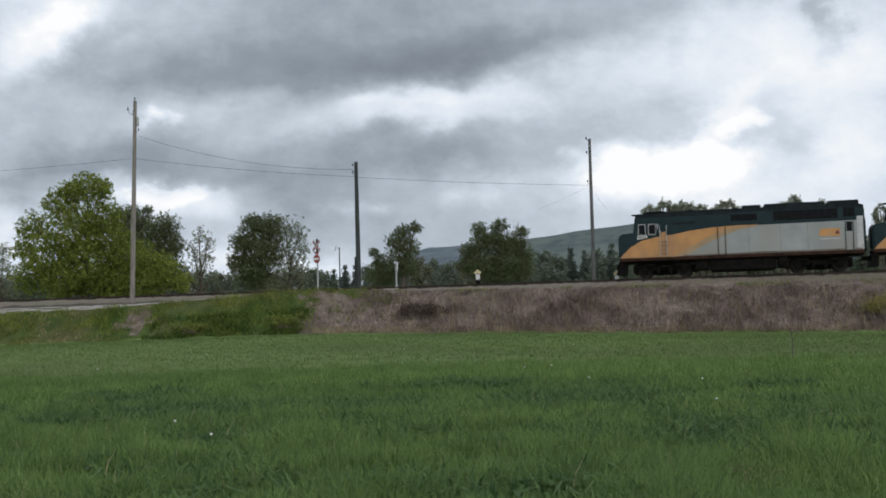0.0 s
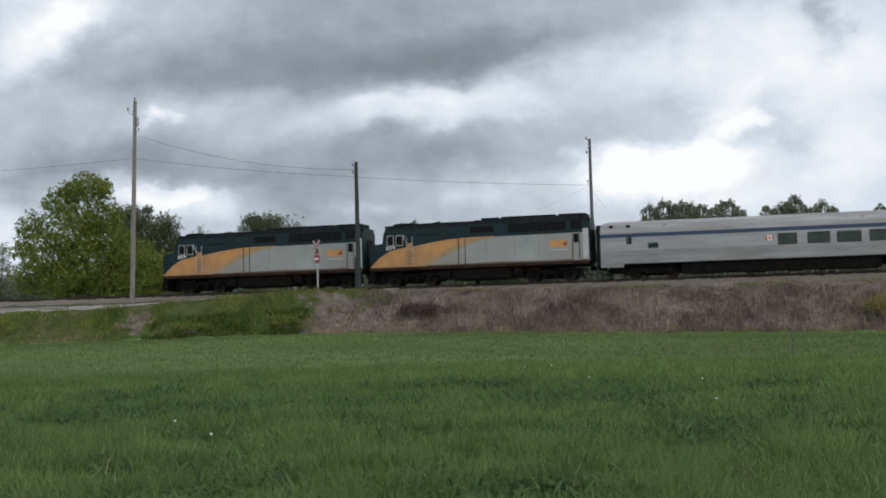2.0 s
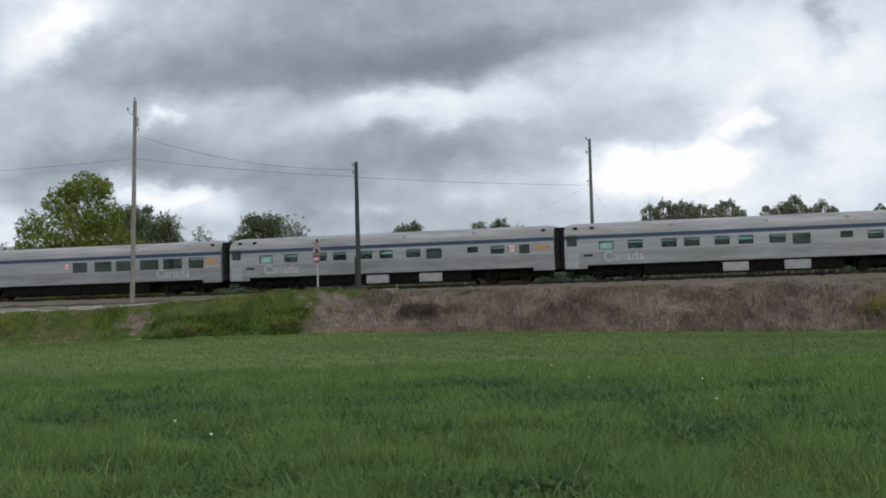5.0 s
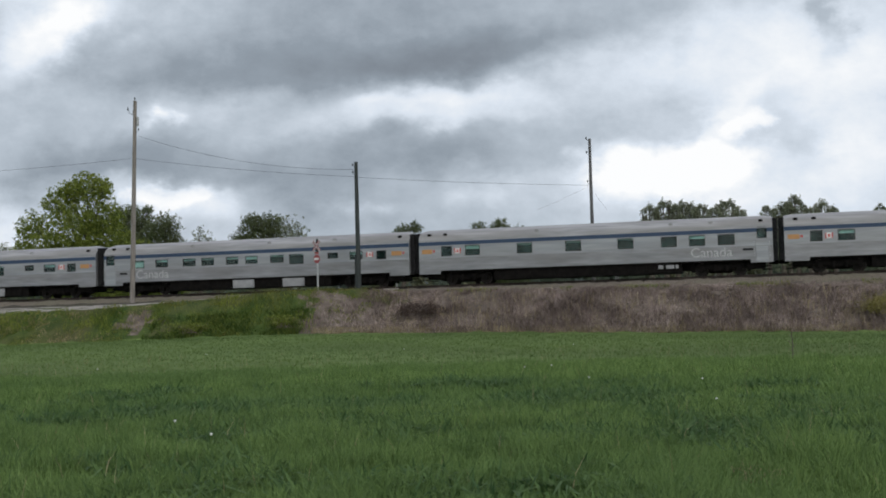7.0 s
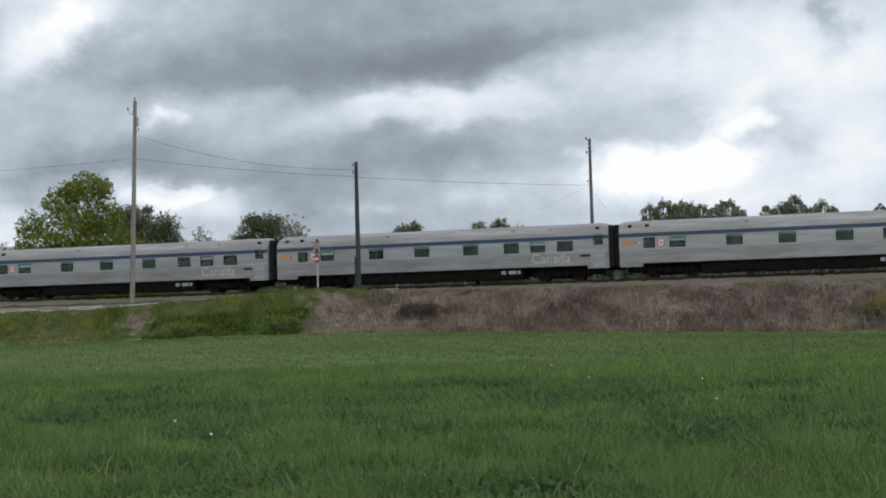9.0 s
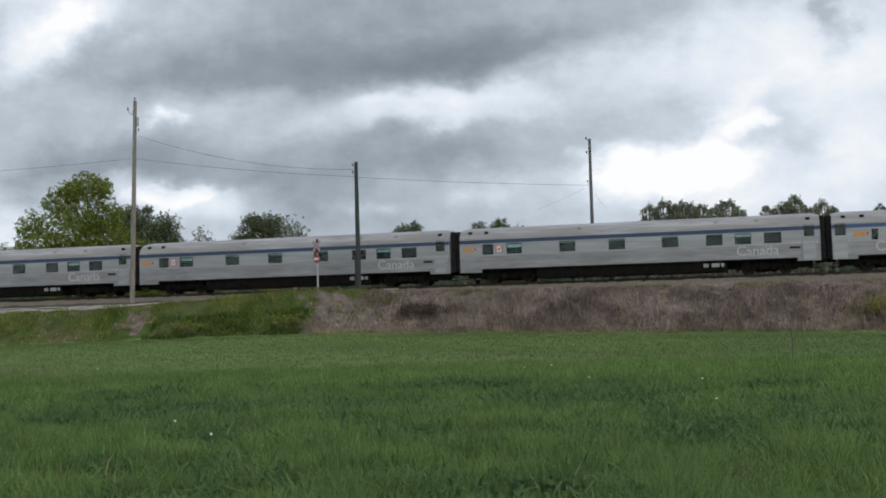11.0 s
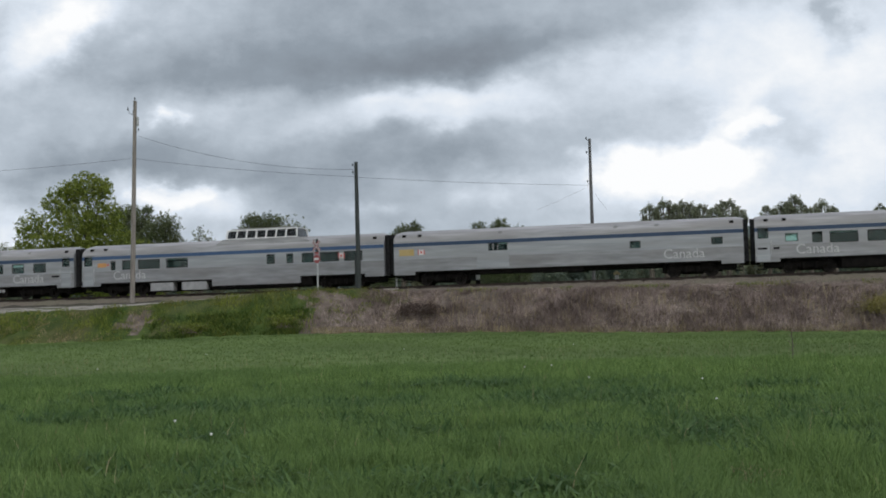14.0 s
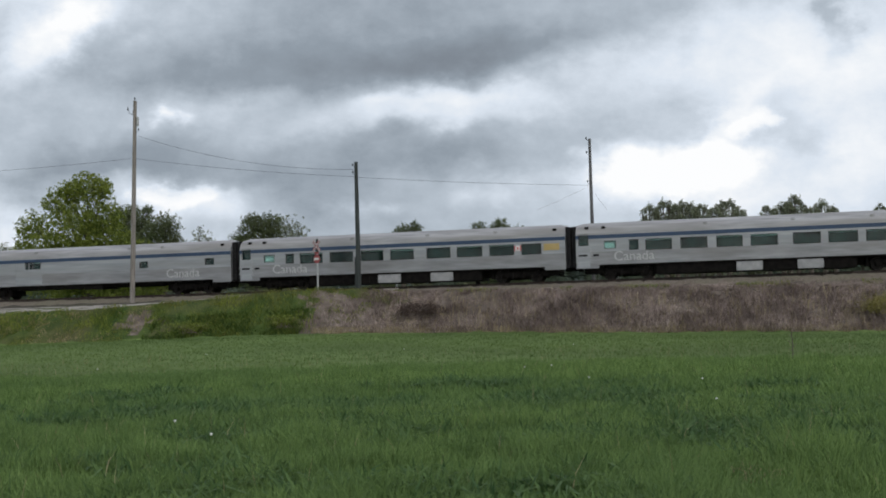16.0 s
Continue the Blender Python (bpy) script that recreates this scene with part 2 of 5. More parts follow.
def prism_x(bm, outline, x0, x1):
    """Extrudes a closed (y, z) outline, counter-clockwise seen from +x, along x."""
    a = [bm.verts.new((x0, y, z)) for y, z in outline]
    b = [bm.verts.new((x1, y, z)) for y, z in outline]
    k = len(outline)
    for i in range(k):
        bm.faces.new((a[i], b[i], b[(i + 1) % k], a[(i + 1) % k]))
    bm.faces.new(list(reversed(b)))
    bm.faces.new(a)
    bmesh.ops.recalc_face_normals(bm, faces=bm.faces)
    return bm


def prism_y(bm, outline, y0, y1):
    """Extrudes a closed (x, z) outline along y."""
    a = [bm.verts.new((x, y0, z)) for x, z in outline]
    b = [bm.verts.new((x, y1, z)) for x, z in outline]
    k = len(outline)
    for i in range(k):
        bm.faces.new((a[i], a[(i + 1) % k], b[(i + 1) % k], b[i]))
    bm.faces.new(list(reversed(a)))
    bm.faces.new(b)
    bmesh.ops.recalc_face_normals(bm, faces=bm.faces)
    return bm


def tube(bm, pts, radii, sides=8):
    """A tapered tube along a line of points."""
    rings = []
    for i, p in enumerate(pts):
        p = Vector(p)
        d = Vector(pts[min(i + 1, len(pts) - 1)]) - Vector(pts[max(i - 1, 0)])
        d = d.normalized() if d.length else Vector((0, 0, 1))
        u = d.orthogonal().normalized()
        v = d.cross(u)
        r = radii[i] if isinstance(radii, (list, tuple)) else radii
        rings.append([bm.verts.new(p + r * (math.cos(2 * math.pi * k / sides) * u + math.sin(2 * math.pi * k / sides) * v)) for k in range(sides)])
    for r0, r1 in zip(rings, rings[1:]):
        off = min(range(sides), key=lambda o: (r0[0].co - r1[o].co).length)
        for k in range(sides):
            bm.faces.new((r0[k], r0[(k + 1) % sides], r1[(k + 1 + off) % sides], r1[(k + off) % sides]))
    bm.faces.new(list(reversed(rings[0])))
    bm.faces.new(rings[-1])
    bmesh.ops.recalc_face_normals(bm, faces=bm.faces)
    return bm


def thing(name, label, category, m=None, group="", kind=""):
    ob = new(name)
    ob.empty_display_size = 0.3
    if m is not None:
        ob.matrix_basis = m
    return tagged(ob, label, category, group, kind)


def raw_mesh(name, co, faces, material):
    """A mesh from arrays: co (n, 3), faces a list of (k, corners) index arrays."""
    me = bpy.data.meshes.new(name)
    me.vertices.add(len(co))
    me.vertices.foreach_set("co", np.ascontiguousarray(co, dtype=np.float32).ravel())
    loops = np.concatenate([f.ravel() for f in faces]).astype(np.int32)
    starts, at = [], 0
    for f in faces:
        starts.append(at + np.arange(len(f)) * f.shape[1])
        at += f.size
    starts = np.concatenate(starts).astype(np.int32)
    me.loops.add(len(loops))
    me.loops.foreach_set("vertex_index", loops)
    me.polygons.add(len(starts))
    me.polygons.foreach_set("loop_start", starts)
    me.update(calc_edges=True)
    me.validate()
    me.materials.append(material)
    return me


# ---- ground: field, embankment and the land behind it ----
CREST_X = (-400, -60, -32, -25, -19, -15, -12.4, -9, -5.5, -3.0, 2.6, 12.5, 27, 60, 400)
CREST_Y = (-10, -10, -10, -10, -9, -8, -7, -6, -5, -4.4, -4.2, -4.2, -4.2, -4.2, -4.2)
CREST_Z = (2.2, 2.2, 2.29, 2.38, 2.73, 2.98, 3.2, 3.36, 3.26, 3.08, 3.0, 2.85, 2.6, 2.5, 2.5)
FOOT_X = (-400, -30, -18, -8.5, -4, 2, 13, 27, 60, 400)
FOOT_Y = (-13, -13, -13, -9.8, -9.2, -9, -9, -9, -9, -9)
FOOT_Z = (-0.1, 0.0, 0.19, 0.26, 0.2, 0.09, -0.17, -0.41, -0.7, -0.7)


def ground_z(x, y):
    x, y = np.asarray(x, float), np.asarray(y, float)
    yc, zc = np.interp(x, CREST_X, CREST_Y), np.interp(x, CREST_X, CREST_Z)
    yf, zf = np.interp(x, FOOT_X, FOOT_Y), np.interp(x, FOOT_X, FOOT_Z)
    near = np.clip((y + 62) / 50, 0, 1)
    field = zf * near * near * (3 - 2 * near)
    k = np.clip((y - yf) / (yc - yf), 0, 1)
    bank = field + (zc - field) * (0.75 * k + 0.25 * k * k * (3 - 2 * k))
    top = zc + (2.95 - zc) * np.clip((y - yc) / (-2.9 - yc), 0, 1)
    back = 2.95 - 1.15 * np.clip((y - 3.2) / 4.5, 0, 1)
    return np.where(y < yf, field, np.where(y < yc, bank, np.where(y < 3.2, top, back)))


def make_ground():
    xs = np.concatenate([[-4500, -2500, -1200, -600, -300, -160], np.arange(-90, 70.1, 0.8), [100, 160, 300, 600, 1200, 2500, 4500]])
    ys = np.concatenate([[-1500, -600, -300, -160], np.arange(-110, -20, 4.0), np.arange(-20, 10, 0.4), np.arange(10, 60, 5.0), [90, 150, 300, 700, 1500, 3000, 4700]])
    X, Y = np.meshgrid(xs, ys)
    rng = np.random.default_rng(3)
    slope = (Y > -14) & (Y < -3)
    Z = ground_z(X, Y) + np.where(slope, rng.normal(0, 0.05, X.shape), 0)
    nx, ny = len(xs), len(ys)
    i = (np.arange(ny - 1)[:, None] * nx + np.arange(nx - 1)[None]).ravel()
    quads = np.stack([i, i + 1, i + nx + 1, i + nx], 1)
    me = raw_mesh("ground", np.stack([X, Y, Z], -1).reshape(-1, 3), [quads], FIELD)
    me.materials.append(BRUSH_SOIL)
    me.materials.append(BANK_TURF)
    me.materials.append(DARK_VERGE)
    cx, cy = X.ravel()[quads].mean(1), Y.ravel()[quads].mean(1)
    cx = cx + rng.normal(0, 0.6, len(cx))
    foot = np.interp(cx, FOOT_X, FOOT_Y)
    on_bank = (cy > foot) & (cy < 4)
    idx = np.where(on_bank & (cx < -12) & (cy > -7.4), 3, np.where(on_bank & (cx > np.where(cy > -6.2, -3.2, -9.0)), 1, np.where(on_bank, 2, 0)))
    idx = np.where((cy < -9.8) & (np.hypot((cx + 20.1) / 1.0, (cy + 11.2) / 1.2) < 0.9), 1, idx)
    me.polygons.foreach_set("material_index", idx.astype(np.int32))
    me.polygons.foreach_set("use_smooth", np.ones(len(idx), bool))
    return tagged(new("ground", me), "flat green field rising to a railway embankment", "ground", kind="structure")


make_ground()


def make_road():
    """Pale gravel road beside the line, turning to the crossing."""
    xs = np.concatenate([np.arange(-140, -30, 4.0), np.arange(-30, -11.9, 0.5)])
    k = np.linspace(0, 1, 9)
    lo = np.interp(xs, CREST_X, CREST_Y) + 0.25
    hi = np.interp(xs, (-30, -18, -12), (-5.0, -5.2, -6.4))
    Y = lo[:, None] + (hi - lo)[:, None] * k[None]
    X = np.repeat(xs[:, None], 9, 1)
    Z = ground_z(X, Y) + 0.03 - 0.06 * np.abs(2 * k - 1)[None] ** 4 + 0.03
    n = len(xs)
    i = (np.arange(n - 1)[:, None] * 9 + np.arange(8)[None]).ravel()
    me = raw_mesh("road", np.stack([X, Y, Z], -1).reshape(-1, 3), [np.stack([i, i + 9, i + 10, i + 1], 1)], ROAD)
    me.polygons.foreach_set("use_smooth", np.ones(len(me.polygons), bool))
    tagged(new("road", me), "pale gravel road along the embankment top", "road", kind="structure")


make_road()


# ---- railway track ----
def make_track():
    track = thing("railway_track", "single railway track on grey-brown ballast", "railway track", kind="structure")
    rng = np.random.default_rng(5)
    xs = np.concatenate([np.arange(-400, -60, 10.0), np.arange(-60, 60, 0.3), np.arange(60, 401, 10.0)])
    sec = np.array([(-4.5, -1.25), (-3.7, -0.82), (-3.1, -0.6), (-2.4, -0.34), (-1.5, -0.2), (0, -0.22), (1.5, -0.2), (2.5, -0.34), (3.7, -0.82), (4.5, -1.25)])
    X = np.repeat(xs[:, None], len(sec), 1)
    Y = np.repeat(sec[None, :, 0], len(xs), 0) + rng.normal(0, 0.05, X.shape)
    Z = RAIL + np.repeat(sec[None, :, 1], len(xs), 0) + rng.normal(0, 0.022, X.shape)
    m = len(sec)
    i = (np.arange(len(xs) - 1)[:, None] * m + np.arange(m - 1)[None]).ravel()
    ob = new("ballast", raw_mesh("ballast", np.stack([X, Y, Z], -1).reshape(-1, 3), [np.stack([i, i + m, i + m + 1, i + 1], 1)], BALLAST))
    ob.parent = track
    for y in (-0.7525, 0.7525):
        prof = [(-0.07, -0.18), (0.07, -0.18), (0.07, -0.165), (0.012, -0.14), (0.012, -0.04), (0.036, -0.03), (0.036, 0), (-0.036, 0), (-0.036, -0.03), (-0.012, -0.04), (-0.012, -0.14), (-0.07, -0.165)]
        part("rail", prism_x(bmesh.new(), [(y + a, RAIL + b) for a, b in prof], -400, 400), RAIL_STEEL, track, "rusty steel rail with a worn head")
    bm = bmesh.new()
    for j in range(-150, 150):
        x = j * 0.53 + rng.normal(0, 0.02)
        box(bm, x - 0.11, x + 0.11, -1.3 + rng.normal(0, 0.03), 1.3, RAIL - 0.36, RAIL - 0.165 + rng.normal(0, 0.008))
    tagged(part("ties", bm, TIE, track, "weathered wooden ties"), kind="stuff")
    bm = bmesh.new()
    for j in range(4):
        box(bm, -5.4 + 0.05 * j, -3.9 - 0.1 * j, -2.4 + 0.28 * j, -2.16 + 0.28 * j, RAIL - 0.5, RAIL - 0.22 + 0.03 * j, 0.01)
    part("crossing_planks", bm, ROAD, track, "pale worn planks at the level crossing")


make_track()


# ---- the train ----
def text_mesh(body, size, material, name, parent, m):
    cu = bpy.data.curves.new(name, "FONT")
    cu.body, cu.size, cu.extrude = body, size, 0.006
    tmp = bpy.data.objects.new(name, cu)
    me = bpy.data.meshes.new_from_object(tmp)
    bpy.data.objects.remove(tmp)
    me.materials.clear()
    me.materials.append(material)
    ob = new(name, me)
    ob.parent, ob.matrix_basis = parent, m
    return ob


WHEEL_SETS = []


def wheelset_mesh(r):
    bm = bmesh.new()
    prof = [(0.0, 0.1), (-0.02, 0.1), (-0.02, r * 0.45), (0.02, r * 0.5), (0.02, r * 0.86), (-0.03, r * 0.88), (-0.03, r), (0.08, r), (0.1, r + 0.025), (0.13, r + 0.025), (0.13, r * 0.88), (0.07, r * 0.86), (0.07, 0.1)]
    n = 20
    for s in (-1, 1):
        rings = []
        for y, rad in prof:
            yy = s * (0.83 - y)
            rings.append([bm.verts.new((rad * math.cos(2 * math.pi * k / n), yy, rad * math.sin(2 * math.pi * k / n))) for k in range(n)])
        for a, b in zip(rings, rings[1:]):
            for k in range(n):
                bm.faces.new((a[k], a[(k + 1) % n], b[(k + 1) % n], b[k]))
    tube(bm, [(0, -0.95, 0), (0, 0.95, 0)], 0.085, 10)
    bmesh.ops.recalc_face_normals(bm, faces=bm.faces)
    return bm


def make_truck(parent, x, base, r, heavy):
    """A two-axle bogie: side frames, springs, axle boxes, bolster and two wheelsets."""
    bm = bmesh.new()
    h = base / 2
    for s in (-1, 1):
        y = s * 1.08
        if heavy:
            out = [(-h - 0.6, 0.75), (-h - 0.55, 0.98), (-0.9, 1.0), (-0.6, 0.82), (0.6, 0.82), (0.9, 1.0), (h + 0.55, 0.98), (h + 0.6, 0.75), (h - 0.3, 0.62), (0.7, 0.52), (-0.7, 0.52), (-h + 0.3, 0.62)]
        else:
            out = [(-h - 0.4, 0.58), (-h - 0.35, 0.78), (h + 0.35, 0.78), (h + 0.4, 0.58), (h - 0.35, 0.5), (0.6, 0.36), (-0.6, 0.36), (-h + 0.35, 0.5)]
        prism_y(bm, [(x + a, b) for a, b in out], y - 0.07, y + 0.07)
        for ax in (-h, h):
            box(bm, x + ax - 0.17, x + ax + 0.17, y - 0.14, y + 0.14, r - 0.2, r + 0.18, 0.03)
        for sx in (-0.42, 0.42):
            tube(bm, [(x + sx, s * 1.2, 0.3), (x + sx, s * 1.2, 0.72)], 0.12, 10)
    box(bm, x - 0.3, x + 0.3, -1.15, 1.15, 0.5, 0.78, 0.03)
    truck = part("truck", bm, UNDER, parent, "cast-steel bogie with shade put into its black")
    # centre block and brake boxes are added to close the bogie's bright gaps
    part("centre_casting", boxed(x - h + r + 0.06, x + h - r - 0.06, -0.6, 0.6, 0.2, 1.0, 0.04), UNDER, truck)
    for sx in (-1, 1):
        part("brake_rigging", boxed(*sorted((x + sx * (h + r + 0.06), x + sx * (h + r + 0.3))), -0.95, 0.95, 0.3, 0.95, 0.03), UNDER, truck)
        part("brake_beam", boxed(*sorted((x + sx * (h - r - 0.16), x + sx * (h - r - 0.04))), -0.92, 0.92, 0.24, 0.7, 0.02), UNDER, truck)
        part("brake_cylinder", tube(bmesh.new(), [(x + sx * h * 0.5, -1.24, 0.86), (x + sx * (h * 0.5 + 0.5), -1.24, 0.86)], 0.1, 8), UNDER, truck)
    for ax in (-h, h):
        w = part("wheelset", wheelset_mesh(r), WHEEL, truck, "worn steel wheels on an axle")
        w.matrix_basis = pose(x + ax, 0, r)
        WHEEL_SETS.append((w, x + ax, r))
    return truck


# openings of each kind of car: start, end, bottom, top, share of the window covered by a blind
W0, W1 = 2.1, 2.8
DOOR_L, DOOR_R = (0.6, 1.25, 2.45, 3.2, 0), (24.55, 25.15, 2.5, 3.2, 0)
KINDS = {}
KINDS["lounge"] = dict(length=25.75, win=[(2.24, 2.56, 2.45, 2.95, 0), (3.76, 4.4, 2.1, 2.45, 0.15)] + [(a, b, 2.0, 2.72, c) for a, b, c in ((12.54, 13.76, 0), (14.49, 15.91, 0), (16.39, 17.92, 0.1), (18.47, 20.02, 0), (20.48, 22.02, 0), (22.68, 23.87, 0.2))],
                   word=19.86, logo=24.07, flag=11.98, boxes=())
KINDS["manor"] = dict(length=25.95, win=[DOOR_L] + [(a, b, c, 2.68, e) for a, b, c, e in ((2.87, 3.85, 2.15, 1.0), (4.9, 5.9, 2.15, 0.3), (7.25, 8.26, 2.15, 0.25), (8.82, 9.82, 2.15, 0.25), (10.9, 11.85, 2.15, 0.3), (12.5, 13.44, 2.15, 0.45), (14.56, 15.58, 2.15, 0.25), (16.1, 17.2, 2.0, 0.1), (19.2, 19.95, 2.3, 0), (20.95, 21.9, 2.15, 0.35), (23.05, 23.75, 2.1, 0))],
                  word=3.15, logo=24.2, flag=22.5, boxes=((11.35, 13.1), (15.46, 17.2)))
KINDS["chateau"] = dict(length=25.95, win=[(a, b, 2.12, 2.8, e) for a, b, e in ((2.1, 2.85, 0), (3.9, 4.95, 0.35), (7.77, 8.82, 0.15), (11.28, 12.36, 0.15), (15.0, 16.06, 0.1), (18.03, 19.07, 0), (19.97, 21.0, 0.3), (21.92, 23.0, 0))] + [DOOR_R],
                    word=20.0, logo=0.6, flag=3.3, boxes=())
KINDS["dome"] = dict(length=25.95, win=[DOOR_L] + [(a, b, 2.08, 2.75, e) for a, b, e in ((2.95, 3.3, 0), (3.93, 4.74, 0), (5.35, 7.16, 0), (7.76, 9.55, 0.1), (16.21, 16.81, 0), (17.83, 18.32, 0), (19.07, 19.96, 0), (20.55, 22.0, 0), (22.45, 23.84, 0))],
                 word=3.11, logo=1.75, flag=22.22, boxes=((6.3, 8.3), (9.0, 11.1)))
KINDS["baggage"] = dict(length=25.95, win=[(7.6, 8.2, 2.4, 2.92, 0), (8.3, 8.95, 2.4, 2.92, 0.15), (17.82, 18.5, 2.15, 2.6, 0), (23.44, 24.14, 2.2, 2.65, 0)],
                    word=20.09, logo=0.8, flag=2.5, boxes=())
KINDS["coach"] = dict(length=25.95, win=[DOOR_L, (2.42, 3.2, 2.2, 2.68, 1.0), (4.18, 4.79, 2.05, 2.72, 0)] + [(a, b, 2.0, 2.72, e) for a, b, e in ((5.33, 7.1, 0.1), (7.74, 9.53, 0), (10.2, 11.9, 0.1), (12.5, 14.25, 0.15), (15.3, 17.05, 0), (17.6, 19.45, 0.1), (20.03, 21.8, 0.1), (22.4, 23.8, 0))],
                  word=3.05, logo=24.0, flag=22.1, boxes=((11.45, 13.2), (15.5, 17.2)))
HALF = 1.52
# upper outline of a car from the letterboard to the roof's crown
ROOF_ARC = [(1.52, 3.18), (1.50, 3.32), (1.43, 3.5), (1.30, 3.68), (1.10, 3.84), (0.82, 3.97), (0.48, 4.07), (0.0, 4.115)]


def side_wall(bm, x0, x1, y, zs, holes):
    """A wall sheet with real openings, on a grid of the openings' own edges, with reveals."""
    xs = sorted({x0, x1, *(v for h in holes for v in h[:2])})
    zz = sorted({*zs, *(v for h in holes for v in h[2:4])})
    s = 1 if y > 0 else -1
    grid = {(i, j): bm.verts.new((x, y, z)) for i, x in enumerate(xs) for j, z in enumerate(zz)}
    for i in range(len(xs) - 1):
        for j in range(len(zz) - 1):
            mx, mz = (xs[i] + xs[i + 1]) / 2, (zz[j] + zz[j + 1]) / 2
            if any(h[0] < mx < h[1] and h[2] < mz < h[3] for h in holes):
                continue
            f = [grid[i, j], grid[i + 1, j], grid[i + 1, j + 1], grid[i, j + 1]]
            bm.faces.new(f if s < 0 else list(reversed(f)))
    for a, b, c, d, *_ in holes:
        o = [bm.verts.new((x, y, z)) for x, z in ((a, c), (b, c), (b, d), (a, d))]
        n = [bm.verts.new((x, y - s * 0.06, z)) for x, z in ((a, c), (b, c), (b, d), (a, d))]
        for k in range(4):
            bm.faces.new((o[k], o[(k + 1) % 4], n[(k + 1) % 4], n[k]))


def make_car(kind, label):
    spec = KINDS[kind]
    ln = spec["length"]
    a, b = 0.38, ln - 0.38
    car = thing("passenger_car", label, "railway car", group="cars of the train")
    low = 1.04
    # fluted lower side, smooth window band and blue letterboard
    for s in (-1, 1):
        y = s * HALF
        bm = bmesh.new()
        side_wall(bm, a, b, y, (low, 1.95), [])
        for x0, x1 in ((a, 2.0), (ln - 1.9, b)):
            side_wall(bm, x0, x1, y, (0.8, low), [])
        part("lower_side", bm, STEEL, car, "fluted stainless steel side below the windows")
        holes = [w for w in spec["win"]]
        bm = bmesh.new()
        side_wall(bm, a, b, y, (1.95, 2.9), [(h[0], h[1], max(h[2], 1.96), min(h[3], 2.9), 0) for h in holes])
        part("window_band", bm, PLAIN_STEEL, car)
        bm = bmesh.new()
        side_wall(bm, a, b, y * 1.003, (2.9, 3.18), [(h[0], h[1], 2.9, min(h[3], 3.18), 0) for h in holes if h[3] > 2.91])
        part("letterboard", bm, BRIGHT_BLUE if kind == "dome" else BLUE, car, "blue painted letterboard stripe")
        part("belt_rail", boxed(a, b, *sorted((y - s * 0.005, y + s * 0.014)), 1.925, 1.96), STEEL, car, "thin belt moulding")
        part("gutter", boxed(a, b, *sorted((y - s * 0.005, y + s * 0.022)), 3.165, 3.195), PLAIN_STEEL, car)
        for w in holes:
            bm = bmesh.new()
            box(bm, w[0] - 0.01, w[1] + 0.01, y - s * 0.075, y - s * 0.055, w[2] - 0.01, w[3] + 0.01)
            win = part("window", bm, GLASS, car, "green-tinted window pane")
            win.visible_shadow = False
            bm = bmesh.new()
            for x0, x1, z0, z1 in ((w[0] - 0.03, w[1] + 0.03, w[2] - 0.03, w[2]), (w[0] - 0.03, w[1] + 0.03, w[3], w[3] + 0.03), (w[0] - 0.03, w[0], w[2], w[3]), (w[1], w[1] + 0.03, w[2], w[3])):
                box(bm, x0, x1, min(y + s * 0.012, y - s * 0.04), max(y + s * 0.012, y - s * 0.04), z0, z1)
            part("window_frame", bm, UNDER, win, "dark rubber window frame")
            if w[4] > 0:
                part("blind", boxed(w[0], w[1], min(y - s * 0.12, y - s * 0.1), max(y - s * 0.12, y - s * 0.1), w[3] - w[4] * (w[3] - w[2]), w[3]), BLIND, win, "pale drawn blind")
        for w in holes:
            if w[:2] in ((0.6, 1.25), (24.55, 25.15)):
                door = part("vestibule_door", boxed(w[0] - 0.12, w[1] + 0.12, *sorted((y - s * 0.005, y + s * 0.01)), 0.86, 2.38, 0.004), PLAIN_STEEL, car, "plain steel vestibule door")
                for x in (w[0] - 0.2, w[1] + 0.2):
                    part("handrail", tube(bmesh.new(), [(x, y, 1.2), (x, y + s * 0.05, 1.25), (x, y + s * 0.05, 2.2), (x, y, 2.25)], 0.018, 6), GALV, door, "bright vertical handrail")
        for x0, x1 in {"chateau": ((23.55, 24.25),), "manor": ((1.75, 2.4),), "coach": ((0.55, 1.2), (1.6, 2.0))}.get(kind, ()):
            part("side_grille", boxed(x0, x1, *sorted((y - s * 0.01, y + s * 0.012)), 1.66, 1.8, 0.004), GRILLE, car, "small dark side grille")
        if s < 0:
            text = text_mesh("Canada", 0.95, LETTER, "lettering", car, pose(spec["word"], y - 0.012, 1.3, 90, 0, 0))
            tagged(text, "white word Canada on the side")
            if spec["logo"] is not None:
                lg = spec["logo"]
                wide = 1.15 if kind in ("coach", "baggage") else 0.78
                plate = part("emblem", boxed(lg, lg + wide, y - 0.012, y + 0.01, 2.45 - 0.2 * wide, 2.45 + 0.22 * wide, 0.004), FADED_EMBLEM if wide > 1 else YELLOW, car, "golden yellow emblem plate")
                if wide < 1:
                    part("emblem_mark", boxed(lg + 0.84, lg + 1.0, y - 0.012, y + 0.01, 2.4, 2.56, 0.004), RED, plate, "dark red mark")
            if spec["flag"] is not None:
                fl = spec["flag"]
                flag = part("flag_decal", boxed(fl - 0.17, fl + 0.17, y - 0.012, y + 0.01, 2.27, 2.65, 0.003), WHITE, car, "white and red flag decal")
                for c in (-0.25, 0.172):
                    part("flag_bar", boxed(fl + c, fl + c + 0.08, y - 0.014, y + 0.01, 2.27, 2.65, 0.003), RED, flag, "red bar")
